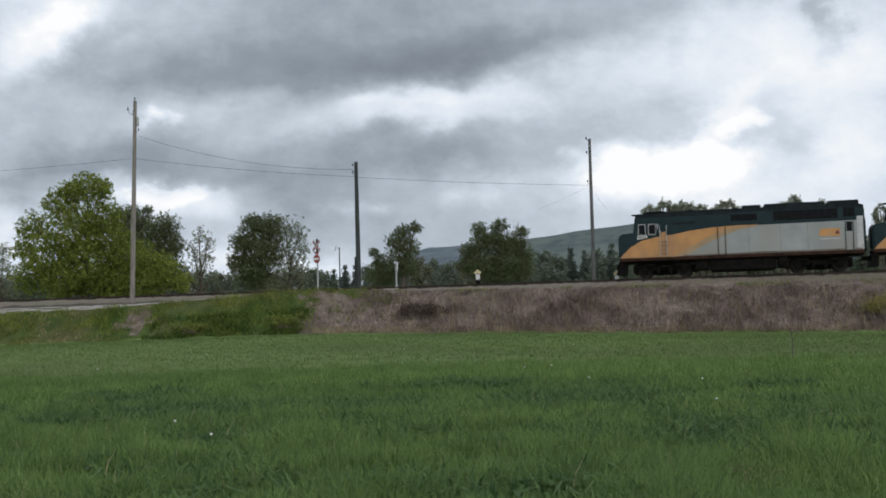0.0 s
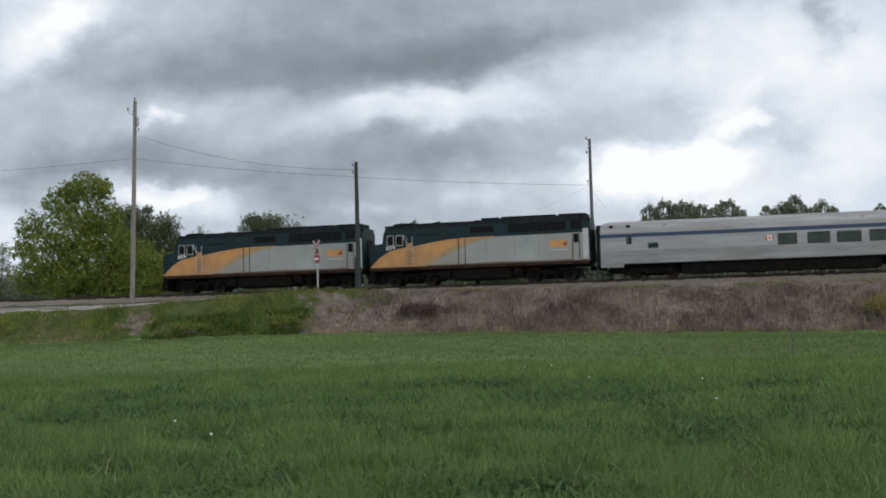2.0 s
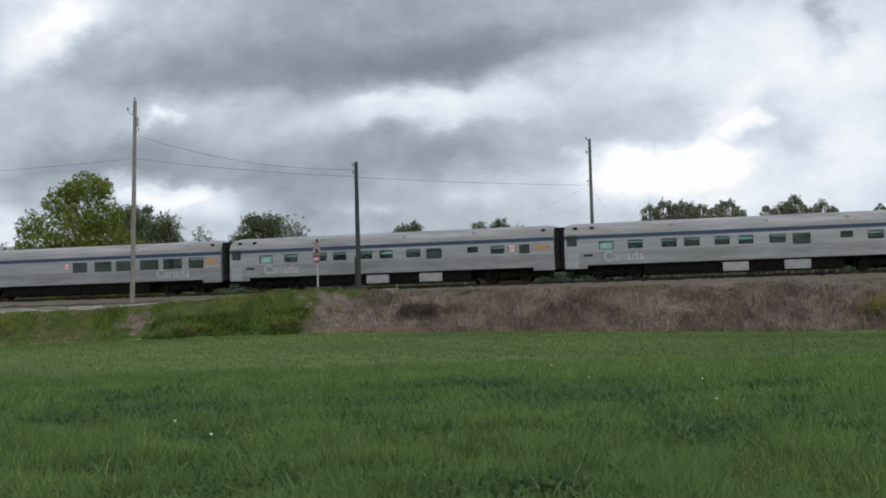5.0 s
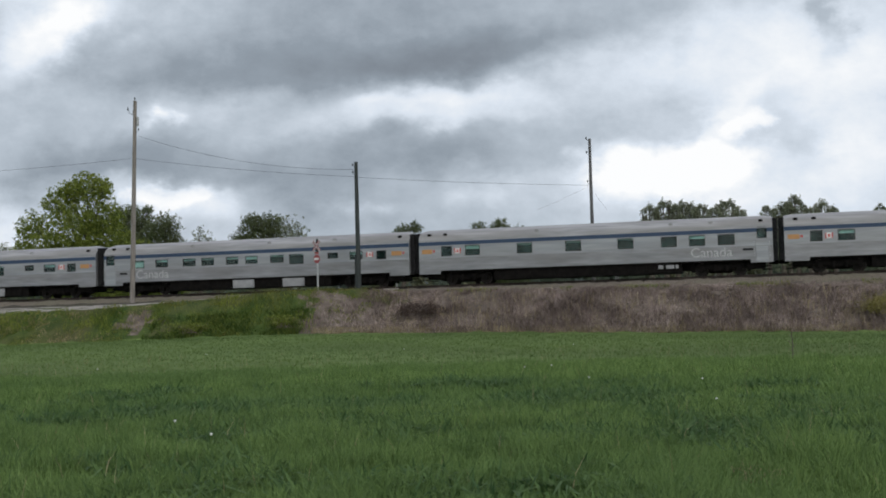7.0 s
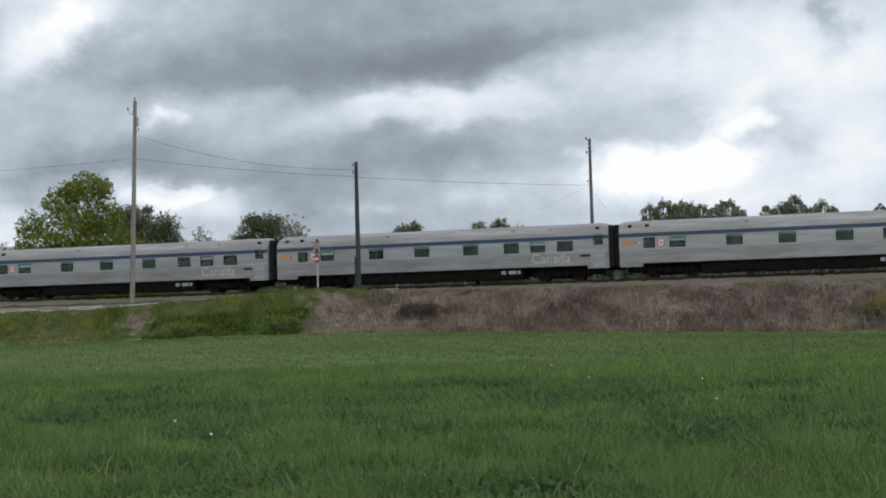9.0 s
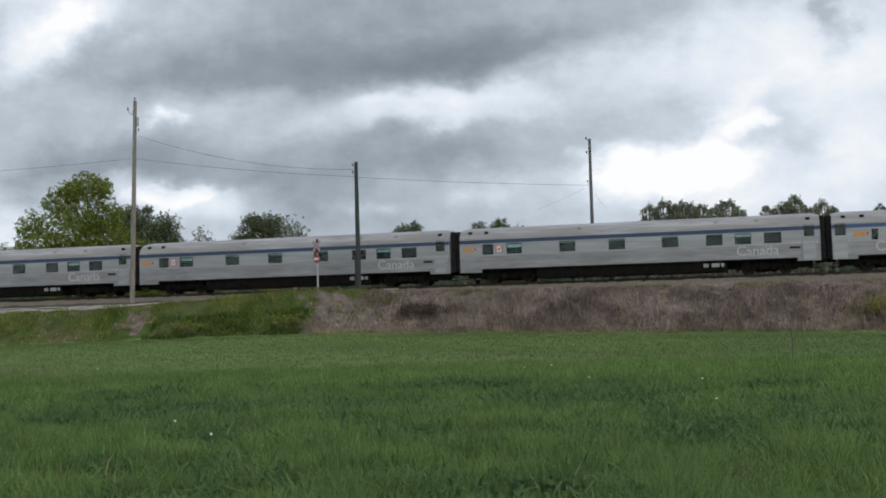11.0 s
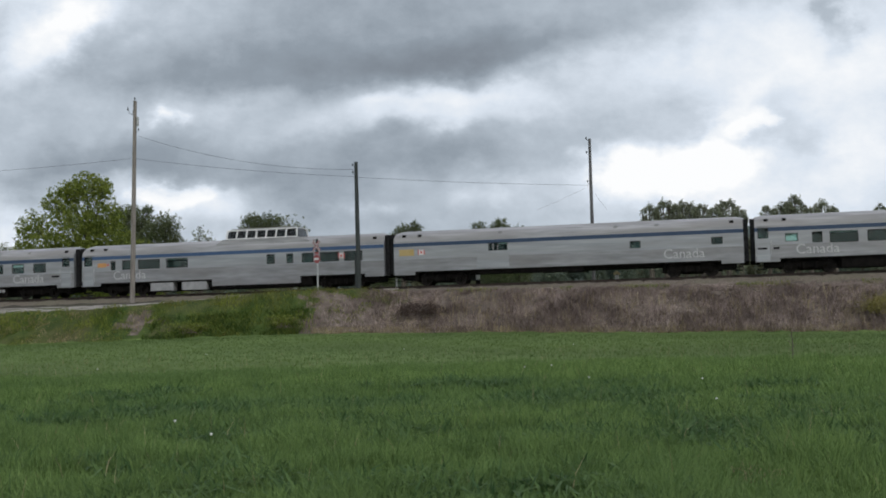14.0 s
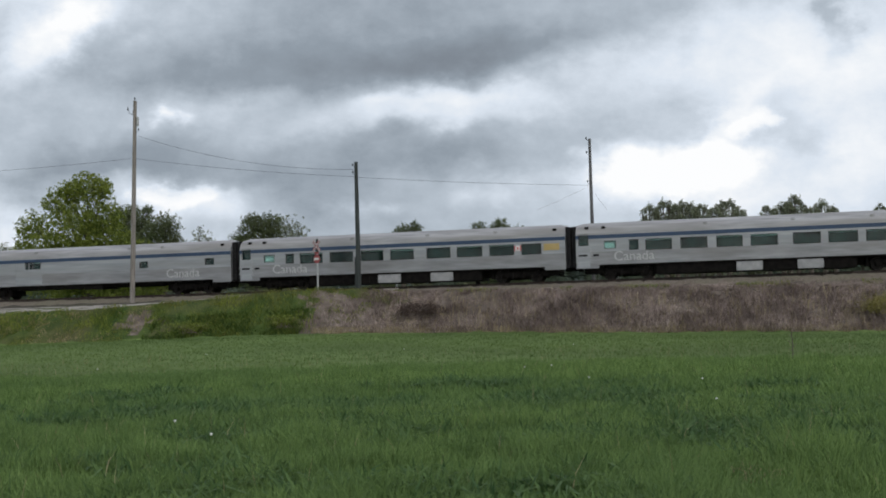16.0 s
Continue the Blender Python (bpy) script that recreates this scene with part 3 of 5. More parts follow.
                part("flag_spot", boxed(fl - 0.07, fl + 0.07, y - 0.018, y - 0.01, 2.36, 2.54, 0.003), RED, flag, "red spot")
    # roof
    arc = [(-y, z) for y, z in ROOF_ARC] + [(y, z) for y, z in reversed(ROOF_ARC[:-1])]
    bm = bmesh.new()
    prev = None
    for x in (a, a + 0.5, ln * 0.25, ln * 0.5, ln * 0.75, b - 0.5, b):
        drop = 0.12 if x in (a, b) else 0.0
        ring = [bm.verts.new((x, y, z - drop * (z - 3.18))) for y, z in arc]
        if prev:
            for k in range(len(ring) - 1):
                bm.faces.new((prev[k], ring[k], ring[k + 1], prev[k + 1]))
        prev = ring
    for f in bm.faces:
        f.smooth = True
    roof = part("roof", bm, ROOF_STEEL, car, "ribbed stainless steel roof")
    rr = random.Random(kind)
    for x in (1.0, 2.2, ln - 1.3, *(rr.uniform(3, ln - 3) for _ in range(3))):
        part("vent", boxed(x, x + 0.3, -1.36, -1.1, 3.55, 3.78, 0.03), UNDER if x < 3 or x > ln - 3 else ROOF_STEEL, roof, "small roof vent")
    # ends, floor and a solid near-black block for the unlit inside
    for x, s in ((a, -1), (b, 1)):
        full = [(-1.5, 0.85), (1.5, 0.85), (1.5, 3.18)] + [(y * 0.985, z - 0.12 * (z - 3.18) - 0.01) for y, z in ROOF_ARC[1:-1]] + [(-y * 0.985, z - 0.12 * (z - 3.18) - 0.01) for y, z in reversed(ROOF_ARC[1:])] + [(-1.5, 3.18)]
        part("end_wall", prism_x(bmesh.new(), full, min(x, x - s * 0.05), max(x, x - s * 0.05)), PLAIN_STEEL, car)
        dia = part("diaphragm", boxed(*sorted((x, x + s * 0.3)), -1.15, 1.15, 0.95, 3.8, 0.02), RUBBER, car, "black rubber gangway diaphragm")
        for k in range(3):
            part("pleat", boxed(*sorted((x + s * 0.12 * k, x + s * (0.12 * k + 0.09))), -1.22, 1.22, 0.9, 3.86, 0.02), RUBBER, dia)
        part("coupler", boxed(*sorted((x - s * 0.3, x + s * 0.37)), -0.14, 0.14, 0.68, 0.98, 0.04), UNDER, car, "black steel coupler")
        for yy in (-1.25, 1.25):
            for z in (0.35, 0.6):
                part("step", boxed(*sorted((x - s * 0.1, x - s * 0.75)), yy - 0.2, yy + 0.2, z - 0.02, z + 0.02), UNDER, car, "black entrance step")
    part("floor", boxed(a + 0.05, b - 0.05, -1.48, 1.48, 0.95, 1.06), UNDER, car)
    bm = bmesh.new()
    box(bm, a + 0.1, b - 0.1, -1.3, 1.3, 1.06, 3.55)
    part("interior", bm, DARK_IN, car, "near-black block standing for the unlit interior")
    # underframe; wide backing boxes are added to close it to a dark mass
    bm = bmesh.new()
    rr = random.Random(kind + "u")
    x = 6.6
    stop = 14.0 if kind == "baggage" else ln - 7.2
    while x < stop:
        w = rr.uniform(0.8, 2.2)
        if not any(c[0] - 0.1 < x + w and x < c[1] + 0.1 for c in spec["boxes"]):
            box(bm, x, x + w, -1.38, 1.38, rr.uniform(0.6, 0.76) if kind == "baggage" else rr.uniform(0.2, 0.34), 0.98, 0.03)
        x += w + rr.uniform(0.02, 0.05)
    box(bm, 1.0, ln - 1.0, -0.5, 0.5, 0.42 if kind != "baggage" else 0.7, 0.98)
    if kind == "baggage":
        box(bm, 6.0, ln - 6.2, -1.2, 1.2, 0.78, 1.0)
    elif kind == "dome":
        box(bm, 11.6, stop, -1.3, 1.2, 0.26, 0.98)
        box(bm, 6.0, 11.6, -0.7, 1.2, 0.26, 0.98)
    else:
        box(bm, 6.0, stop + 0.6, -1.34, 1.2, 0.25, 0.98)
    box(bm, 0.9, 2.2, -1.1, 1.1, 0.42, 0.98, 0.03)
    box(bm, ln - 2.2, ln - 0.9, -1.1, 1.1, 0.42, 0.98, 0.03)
    part("underframe_equipment", bm, UNDER, car, "underframe tanks and gear with shade put into their black")
    for x0, x1 in spec["boxes"]:
        part("equipment_box", boxed(x0, x1, -1.46, -0.8, 0.28, 0.93, 0.04), BOX_GREY, car, "light grey underfloor box")
    if kind == "chateau":
        for x0, x1 in ((17.75, 18.1), (18.3, 18.85), (18.95, 19.15)):
            part("equipment_box", boxed(x0, x1, -1.46, -0.9, 0.58, 0.84, 0.03), BOX_GREY, car, "small pale underfloor box")
        part("equipment_box", boxed(8.0, 8.7, -1.44, -0.9, 0.45, 0.9, 0.03), UNDER, car)
    for x in (3.95, ln - 3.95):
        make_truck(car, x, 2.6, 0.457, False)
    if kind == "dome":
        for s in (-1, 1):
            bm = bmesh.new()
            side_wall(bm, 11.6, 18.9, s * HALF, (0.52, low), [])
            part("deep_skirt", bm, STEEL, car, "steel side reaching lower under the dome")
        make_dome(car)
    if kind == "baggage":
        for x0, x1 in ((6.7, 9.1),):
            y = -HALF
            door = part("cargo_door", boxed(x0, x1, y - 0.02, y + 0.02, 1.15, 2.36, 0.01), PLAIN_STEEL, car, "wide steel cargo door")
            for x in (x0, x1 - 0.06, (x0 + x1) / 2):
                part("door_post", boxed(x, x + 0.06, y - 0.035, y + 0.01, 1.1, 2.9, 0.01), PLAIN_STEEL, door)
    return car


def make_dome(car):
    """The glazed observation dome with its raised fairing."""
    x0, x1, z0, z1 = 12.7, 18.6, 3.98, 4.86
    bm = bmesh.new()
    base = [(11.9, 3.7), (12.45, 4.03), (18.8, 4.03), (19.6, 3.75), (19.6, 3.5), (11.9, 3.5)]
    prism_y(bm, base, -1.33, 1.33)
    for s in (-1, 1):
        box(bm, 12.5, 18.8, s * 1.3 - 0.04, s * 1.3 + 0.04, 3.96, 4.06)
    dome = part("dome_base", bm, ROOF_STEEL, car, "raised steel fairing under the dome")
    bm = bmesh.new()
    top = [(12.9, 4.78), (13.1, 4.88), (18.2, 4.88), (18.45, 4.8), (18.45, 4.72), (12.9, 4.72)]
    prism_y(bm, top, -0.95, 0.95)
    part("dome_roof", bm, ROOF_STEEL, dome, "steel dome roof")
    n = 7
    for s in (-1, 1):
        for k in range(n):
            xa, xb = x0 + 0.12 + (x1 - x0 - 0.2) * k / n, x0 + 0.12 + (x1 - x0 - 0.2) * (k + 1) / n - 0.1
            bm = bmesh.new()
            prism_x(bm, [(s * 1.27, 4.04), (s * 0.98, 4.74), (s * 0.95, 4.73), (s * 1.24, 4.03)], xa, xb)
            pane = part("dome_pane", bm, DOME_GLASS, dome, "smoky dome pane")
            pane.visible_shadow = False
            part("dome_rib", tube(bmesh.new(), [(xa - 0.05, s * 1.28, 4.02), (xa - 0.05, s * 0.97, 4.76)], 0.065, 6), WHITE, dome)
        for za, ya in ((4.06, 1.28), (4.74, 0.99)):
            part("dome_rail", tube(bmesh.new(), [(x0 + 0.02, s * ya, za), (x1 - 0.02, s * ya, za)], 0.06, 6), WHITE, dome, "pale frame rail of the dome")
        part("dome_rib", tube(bmesh.new(), [(x1 - 0.02, s * 1.28, 4.02), (x1 - 0.12, s * 0.97, 4.76)], 0.06, 6), WHITE, dome)
    for xa, xb in ((x0, 12.95), (x1, 18.42)):
        bm = bmesh.new()
        prism_y(bm, [(xa, 4.04), (xb, 4.74), (xb + 0.03, 4.74), (xa + 0.03, 4.04)], -0.95, 0.95)
        part("dome_pane", bm, DOME_GLASS, dome).visible_shadow = False
    bm = bmesh.new()
    for k in range(9):
        box(bm, 13.1 + 0.6 * k, 13.5 + 0.6 * k, -0.8, 0.8, 4.0, 4.32, 0.03)
    # core block added so the panes show a dark inside
    box(bm, 13.0, 18.2, -0.86, 0.86, 3.9, 4.66, 0.05)
    tagged(part("seats", bm, DARK_IN, dome, "dark seat backs and a core block for the dome's unlit inside"), kind="stuff")


def make_locomotive(label):
    loco = thing("locomotive", label, "locomotive", group="locomotives of the train")
    # carbody: nose, cab and long hood as one outline, seen from the side
    out = [(0.08, 1.4), (0.06, 2.98), (0.18, 3.12), (1.12, 3.2), (1.28, 4.36), (1.44, 4.5), (7.6, 4.5), (7.75, 4.6), (16.2, 4.6), (16.6, 4.45), (16.6, 1.4)]
    bm = prism_y(bmesh.new(), out, -1.5, 1.5)
    es = [e for e in bm.edges if abs(e.verts[0].co.y) > 1 and abs(e.verts[1].co.y) > 1 and e.verts[0].co.y * e.verts[1].co.y > 0 and e.verts[0].co.z > 4.3 and e.verts[1].co.z > 4.3]
    bmesh.ops.bevel(bm, geom=es, offset=0.28, segments=4, affect="EDGES")
    es = [e for e in bm.edges if all(abs(v.co.y) > 1.4 and v.co.x < 0.5 for v in e.verts)]
    bmesh.ops.bevel(bm, geom=es, offset=0.12, segments=3, affect="EDGES")
    body = part("body", bm, TEAL, loco, "dark teal upper carbody with a sooted roof")
    body.data.materials.append(DARK_ROOF)
    for f in body.data.polygons:
        if f.center.z > 4.28:
            f.material_index = 1
    for s in (-1, 1):
        y = s * 1.5

        def skin(name, outline, material, text, proud=0.008, parent=body):
            return part(name, prism_y(bmesh.new(), outline, *sorted((y - s * 0.01, y + s * proud))), material, parent, text)
        skin("grey_side", [(3.8, 1.42), (16.45, 1.42), (16.45, 3.42), (7.4, 3.36), (6.9, 2.95), (6.2, 2.62), (5.2, 2.1), (4.4, 1.7)], LOCO_GREY, "light grey painted side")
        skin("yellow_sweep", [(0.15, 1.42), (3.9, 1.42), (4.4, 1.72), (5.2, 2.14), (6.2, 2.66), (6.95, 2.98), (7.8, 3.3), (9.6, 3.36), (9.6, 3.42), (7.8, 3.4), (6.4, 3.33), (5.1, 3.18), (3.75, 2.95), (3.0, 2.88), (1.7, 2.62), (0.95, 2.2), (0.4, 1.7)], YELLOW, "golden yellow sweep along the side", 0.012)
        skin("faded_edge", [(3.7, 1.42), (4.6, 1.42), (5.4, 1.86), (6.4, 2.36), (7.2, 2.7), (8.4, 3.12), (9.6, 3.3), (9.6, 3.39), (7.8, 3.35), (6.9, 3.03), (6.2, 2.72), (5.2, 2.2), (4.4, 1.78)], FADED_YELLOW, "thin yellow fading into the grey", 0.0105)
        skin("sill_grime", [(4.5, 1.42), (16.45, 1.42), (16.45, 1.54), (12.3, 1.52), (9.8, 1.56), (7.2, 1.5), (4.62, 1.5)], GRIME, "brown road grime along the sill", 0.0115)
        skin("sill_edge", [(0.1, 1.2), (16.55, 1.2), (16.55, 1.42), (0.1, 1.42)], RUST, "rust-brown sill", 0.02)
        emb = skin("emblem", [(13.6, 2.45), (14.25, 2.4), (14.3, 2.93), (13.75, 2.93)] if s < 0 else [(13.6, 2.4), (14.3, 2.4), (14.3, 2.93), (13.6, 2.93)], YELLOW, "golden yellow emblem", 0.016)
        skin("emblem_tail", [(14.3, 2.4), (15.0, 2.4), (15.0, 2.93), (14.3, 2.93)], YELLOW, "golden yellow emblem", 0.016, emb)
        skin("emblem_mark", [(14.66, 2.62), (14.82, 2.5), (14.98, 2.62), (14.82, 2.78)], DARK_RED, "dark red leaf-like mark", 0.022, emb)
        skin("small_writing", [(13.7, 2.2), (15.0, 2.2), (15.0, 2.27), (13.7, 2.27)], GALV, "faint line of unreadable writing", 0.014)
        # cab windows, grab rails and door
        for x0, x1 in ((1.45, 2.0), (2.15, 2.72)):
            w = skin("cab_window", [(x0, 3.0), (x1, 3.0), (x1, 3.78), (x0 + 0.05, 3.78)], GALV, "pale-framed cab window", 0.02)
            part("window_pane", prism_y(bmesh.new(), [(x0 + 0.05, 3.05), (x1 - 0.04, 3.05), (x1 - 0.04, 3.73), (x0 + 0.09, 3.73)], *sorted((y, y + s * 0.03))), GRILLE, w, "dark window pane")
        skin("number_board", [(1.42, 2.7), (2.1, 2.8), (2.1, 2.98), (1.42, 2.94)], WHITE, "white board with small dark bars", 0.018)
        for k in range(4):
            skin("number_bar", [(1.5 + 0.13 * k, 2.78), (1.58 + 0.13 * k, 2.78), (1.58 + 0.13 * k, 2.91), (1.5 + 0.13 * k, 2.91)], GRILLE, "dark bar", 0.022)
        for x in (3.0, 3.45):
            part("grab_rail", tube(bmesh.new(), [(x, y, 1.5), (x, y + s * 0.07, 1.55), (x, y + s * 0.07, 3.6), (x, y, 3.65)], 0.022, 6), GALV, body, "bright grab rail")
        skin("cab_door", [(3.05, 1.5), (3.4, 1.5), (3.4, 3.2), (3.05, 3.15)], YELLOW, "", 0.015)
        # these rails carry their shadow in the black colour
        for x in (6.95, 7.45, 15.35, 15.85):
            part("grab_rail", tube(bmesh.new(), [(x, y, 1.45), (x, y + s * 0.06, 1.5), (x, y + s * 0.06, 3.3), (x, y, 3.35)], 0.025, 6), UNDER, body, "dark grab rail")
        skin("rear_edge", [(16.1, 1.45), (16.5, 1.45), (16.5, 3.7), (16.1, 3.7)], GALV, "pale rear corner post", 0.01)
        skin("rear_door", [(15.3, 1.45), (15.95, 1.45), (15.95, 3.3), (15.3, 3.3)], LOCO_GREY, "light grey rear door", 0.014)
        skin("door_window", [(15.42, 2.7), (15.78, 2.7), (15.78, 3.35), (15.42, 3.35)], GRILLE, "dark door window", 0.02)
        # grilles in the upper body
        for x0, x1, z0, z1 in ((7.85, 9.6, 3.72, 4.16), (10.7, 14.9, 3.62, 4.28), (15.25, 16.0, 3.68, 4.3)):
            g = skin("grille", [(x0, z0), (x1, z0), (x1, z1), (x0, z1)], GRILLE, "black louvred intake grille", 0.012)
            k = x0 + 0.25
            while k < x1 - 0.1:
                part("louvre", boxed(k, k + 0.03, *sorted((y, y + s * 0.03)), z0, z1), DARK_ROOF, g)
                k += 0.45
        for x in (9.0, 11.1, 12.9):
            skin("panel_seam", [(x, 1.6), (x + 0.02, 1.6), (x + 0.02, 3.35), (x, 3.35)], GRIME, "", 0.011)
        for z in (1.62, 1.9, 2.18, 2.46):
            part("ladder_rung", boxed(3.02, 3.44, *sorted((y + s * 0.01, y + s * 0.06)), z, z + 0.05), GRIME, body)
        part("marker_lamp", tube(bmesh.new(), [(3.0, y, 3.22), (3.0, y + s * 0.06, 3.22)], 0.06, 8), WHITE, body, "small white marker lamp")
        skin("side_vent", [(3.9, 3.62), (5.5, 3.66), (5.5, 3.84), (3.9, 3.8)], DARK_ROOF, "dark side vent", 0.01)
        part("mirror", tube(bmesh.new(), [(2.85, y, 3.4), (2.85, y + s * 0.2, 3.45), (2.85, y + s * 0.2, 3.75)], 0.04, 6), GALV, body, "small wing mirror")
    # windscreen, headlights, nose door
    for y0, y1 in ((-1.25, -0.1), (0.1, 1.25)):
        bm = bmesh.new()
        q = [bm.verts.new(v) for v in ((1.13, y0, 3.42), (1.13, y1, 3.42), (1.235, y1, 4.2), (1.235, y0, 4.2))]
        bm.faces.new(q)
        bmesh.ops.solidify(bm, geom=bm.faces[:], thickness=0.03)
        bmesh.ops.recalc_face_normals(bm, faces=bm.faces[:])
        part("windscreen", bm, GRILLE, body, "dark windscreen pane")
    part("nose_door", boxed(0.02, 0.08, -0.35, 0.35, 1.5, 2.9, 0.02), TEAL, body)
    for y in (-0.22, 0.22):
        part("headlight", tube(bmesh.new(), [(1.2, y, 4.32), (1.34, y, 4.36)], 0.11, 12), WHITE, body, "round headlight")
    # roof gear
    hump = part("roof_walk", boxed(1.8, 16.1, -0.95, 0.95, 4.46, 4.63, 0.03), DARK_ROOF, body, "soot-darkened roof deck")
    for x0, x1, zt in ((2.0, 3.4, 4.68), (8.6, 9.9, 4.8), (10.1, 14.1, 4.83), (14.3, 16.3, 4.84)):
        part("roof_hatch", boxed(x0, x1, -1.1, 1.1, 4.56, zt, 0.04), DARK_ROOF, hump, "soot-darkened flat roof hatch")
    for x in (10.8, 12.1, 13.4):
        part("fan_housing", tube(bmesh.new(), [(x, 0, 4.8), (x, 0, 4.87)], [0.58, 0.55], 18), DARK_ROOF, hump, "round roof fan housing")
    part("exhaust_stack", boxed(7.9, 8.35, -0.35, 0.35, 4.6, 4.72, 0.03), DARK_ROOF, hump)
    part("antenna", boxed(0.95, 1.8, -0.5, 0.5, 4.5, 4.57, 0.02), DARK_ROOF, body, "dark antenna plate over the windscreen")
    for y in (-0.25, 0.0, 0.25):
        part("horn", tube(bmesh.new(), [(4.7, y, 4.66), (5.1, y, 4.7), (5.2, y, 4.7)], [0.03, 0.05, 0.09], 8), DARK_ROOF, body, "air horn")
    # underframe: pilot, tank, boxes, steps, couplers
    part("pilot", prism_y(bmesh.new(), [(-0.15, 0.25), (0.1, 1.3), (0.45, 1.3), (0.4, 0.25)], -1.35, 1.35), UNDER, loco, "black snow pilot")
    part("fuel_tank", boxed(6.3, 10.8, -1.35, 1.35, 0.28, 1.2, 0.12), UNDER, loco, "long fuel tank with shade put into its black")
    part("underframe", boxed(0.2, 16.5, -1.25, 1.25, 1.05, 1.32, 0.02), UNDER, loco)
    # boxes added to fill the dark gaps between tank and bogies
    part("battery_box", boxed(5.35, 6.2, -1.3, 1.3, 0.42, 1.2, 0.04), UNDER, loco, "battery box added to fill the dark gap by the tank")
    part("battery_box", boxed(10.9, 11.6, -1.3, 1.3, 0.42, 1.2, 0.04), UNDER, loco, "battery box added to fill the dark gap by the tank")
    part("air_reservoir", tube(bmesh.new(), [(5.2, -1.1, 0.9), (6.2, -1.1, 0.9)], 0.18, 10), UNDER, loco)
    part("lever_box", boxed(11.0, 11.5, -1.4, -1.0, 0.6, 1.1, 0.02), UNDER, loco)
    for x0, x1 in ((-0.25, 0.3), (16.4, 16.85)):
        part("coupler", boxed(x0, x1, -0.15, 0.15, 0.7, 1.0, 0.04), UNDER, loco, "black steel coupler")
    part("diaphragm", boxed(16.6, 16.75, -0.5, 0.5, 1.3, 3.6, 0.03), RUBBER, loco)
    for s in (-1, 1):
        for z in (0.4, 0.75, 1.1):
            part("step", boxed(16.15, 16.55, s * 1.4 - 0.12, s * 1.4 + 0.12, z - 0.02, z + 0.02), UNDER, loco, "rear footstep")
        part("brake_cylinder", tube(bmesh.new(), [(3.0, s * 1.25, 0.75), (3.6, s * 1.25, 0.75)], 0.11, 8), UNDER, loco)
    for x in (3.2, 13.6):
        make_truck(loco, x, 2.74, 0.508, True)
    return loco


def make_train():
    """Builds each kind of vehicle once; alike ones are copies. Returns vehicles with their place in the train."""
    train = []
    first = make_locomotive("teal, yellow and grey diesel locomotive leading the train")
    train.append((first, -17.1))
    second = copy_thing(first, pose(0, 0, 0))
    tagged(second, "teal, yellow and grey diesel locomotive coupled second")
    train.append((second, -0.1))
    plan = [("lounge", 16.85, "stainless steel railway car with six wide windows"),
            ("manor", 42.6, "stainless steel sleeping car with small paired windows"),
            ("manor", 68.55, ""),
            ("chateau", 94.5, "stainless steel sleeping car with spaced single windows"),
            ("chateau", 120.45, ""), ("chateau", 146.4, ""), ("chateau", 172.35, ""),
            ("dome", 198.3, "stainless steel car with a raised glass observation dome"),
            ("baggage", 224.25, "nearly windowless stainless steel baggage car"),
            ("coach", 250.2, "stainless steel coach with a row of wide windows"),
            ("coach", 276.15, "")]
    built = {}
    for kind, at, label in plan:
        car = copy_thing(built[kind], pose(0, 0, 0)) if kind in built else make_car(kind, label)
        built.setdefault(kind, car)
        train.append((car, at))
    return train


TRAIN = make_train()


def rolled(t):
    """How far the train has run along the line, in metres, at t seconds; it gathers speed slightly."""
    return -29.177 + 17.6284 * t + 0.070835 * t * t - 0.00087945 * t ** 3


# ---- sky backdrop: a broken cloud deck far behind everything ----
CLOUD_POSE = pose(-929.0, 3588.0, 204.0, 93.055, 0, 14.498) @ pose(0, 0, 0, 0, 0, -1.62)
# soft banks of the deck: across, down, half width, half height, lean, brightness added, edge (1 soft, 2 firm)
HIGH_BANKS = ((1.0, 0.1, 1.3, 0.6, 0, 0.26, 1), (3.2, 0.1, 1.4, 0.4, 0, 0.08, 1), (14.5, 0.25, 0.3, 0.65, 0.1, -0.26, 1), (6.6, 0.3, 5.2, 1.14, -0.09, -0.22, 2),
    (0.8, 0.6, 0.7, 0.6, -0.5, 0.36, 1), (9.2, 0.75, 2.4, 0.45, -0.14, -0.12, 1), (0.0, 0.9, 0.6, 0.6, 0, 0.12, 1), (13.2, 0.9, 1.8, 0.8, -0.2, 0.15, 1),
    (8.2, 1.12, 2.2, 0.26, -0.06, -0.12, 1), (5.2, 1.15, 3.6, 0.42, -0.03, -0.15, 1), (15.2, 1.3, 1.5, 1.1, -0.2, 0.3, 1), (11.8, 1.4, 2.2, 0.6, -0.1, 0.12, 1),
    (2.2, 1.5, 1.1, 0.4, 0.2, -0.1, 1), (7.3, 1.05, 1.8, 0.33, -0.09, -0.09, 2), (7.7, 1.72, 1.5, 0.22, -0.07, 0.08, 2), (12.6, 0.5, 2.4, 0.6, -0.15, 0.12, 1), (9.6, 0.15, 1.6, 0.4, 0.0, 0.1, 1), (3.4, 0.5, 1.4, 0.5, 0.0, 0.1, 1))
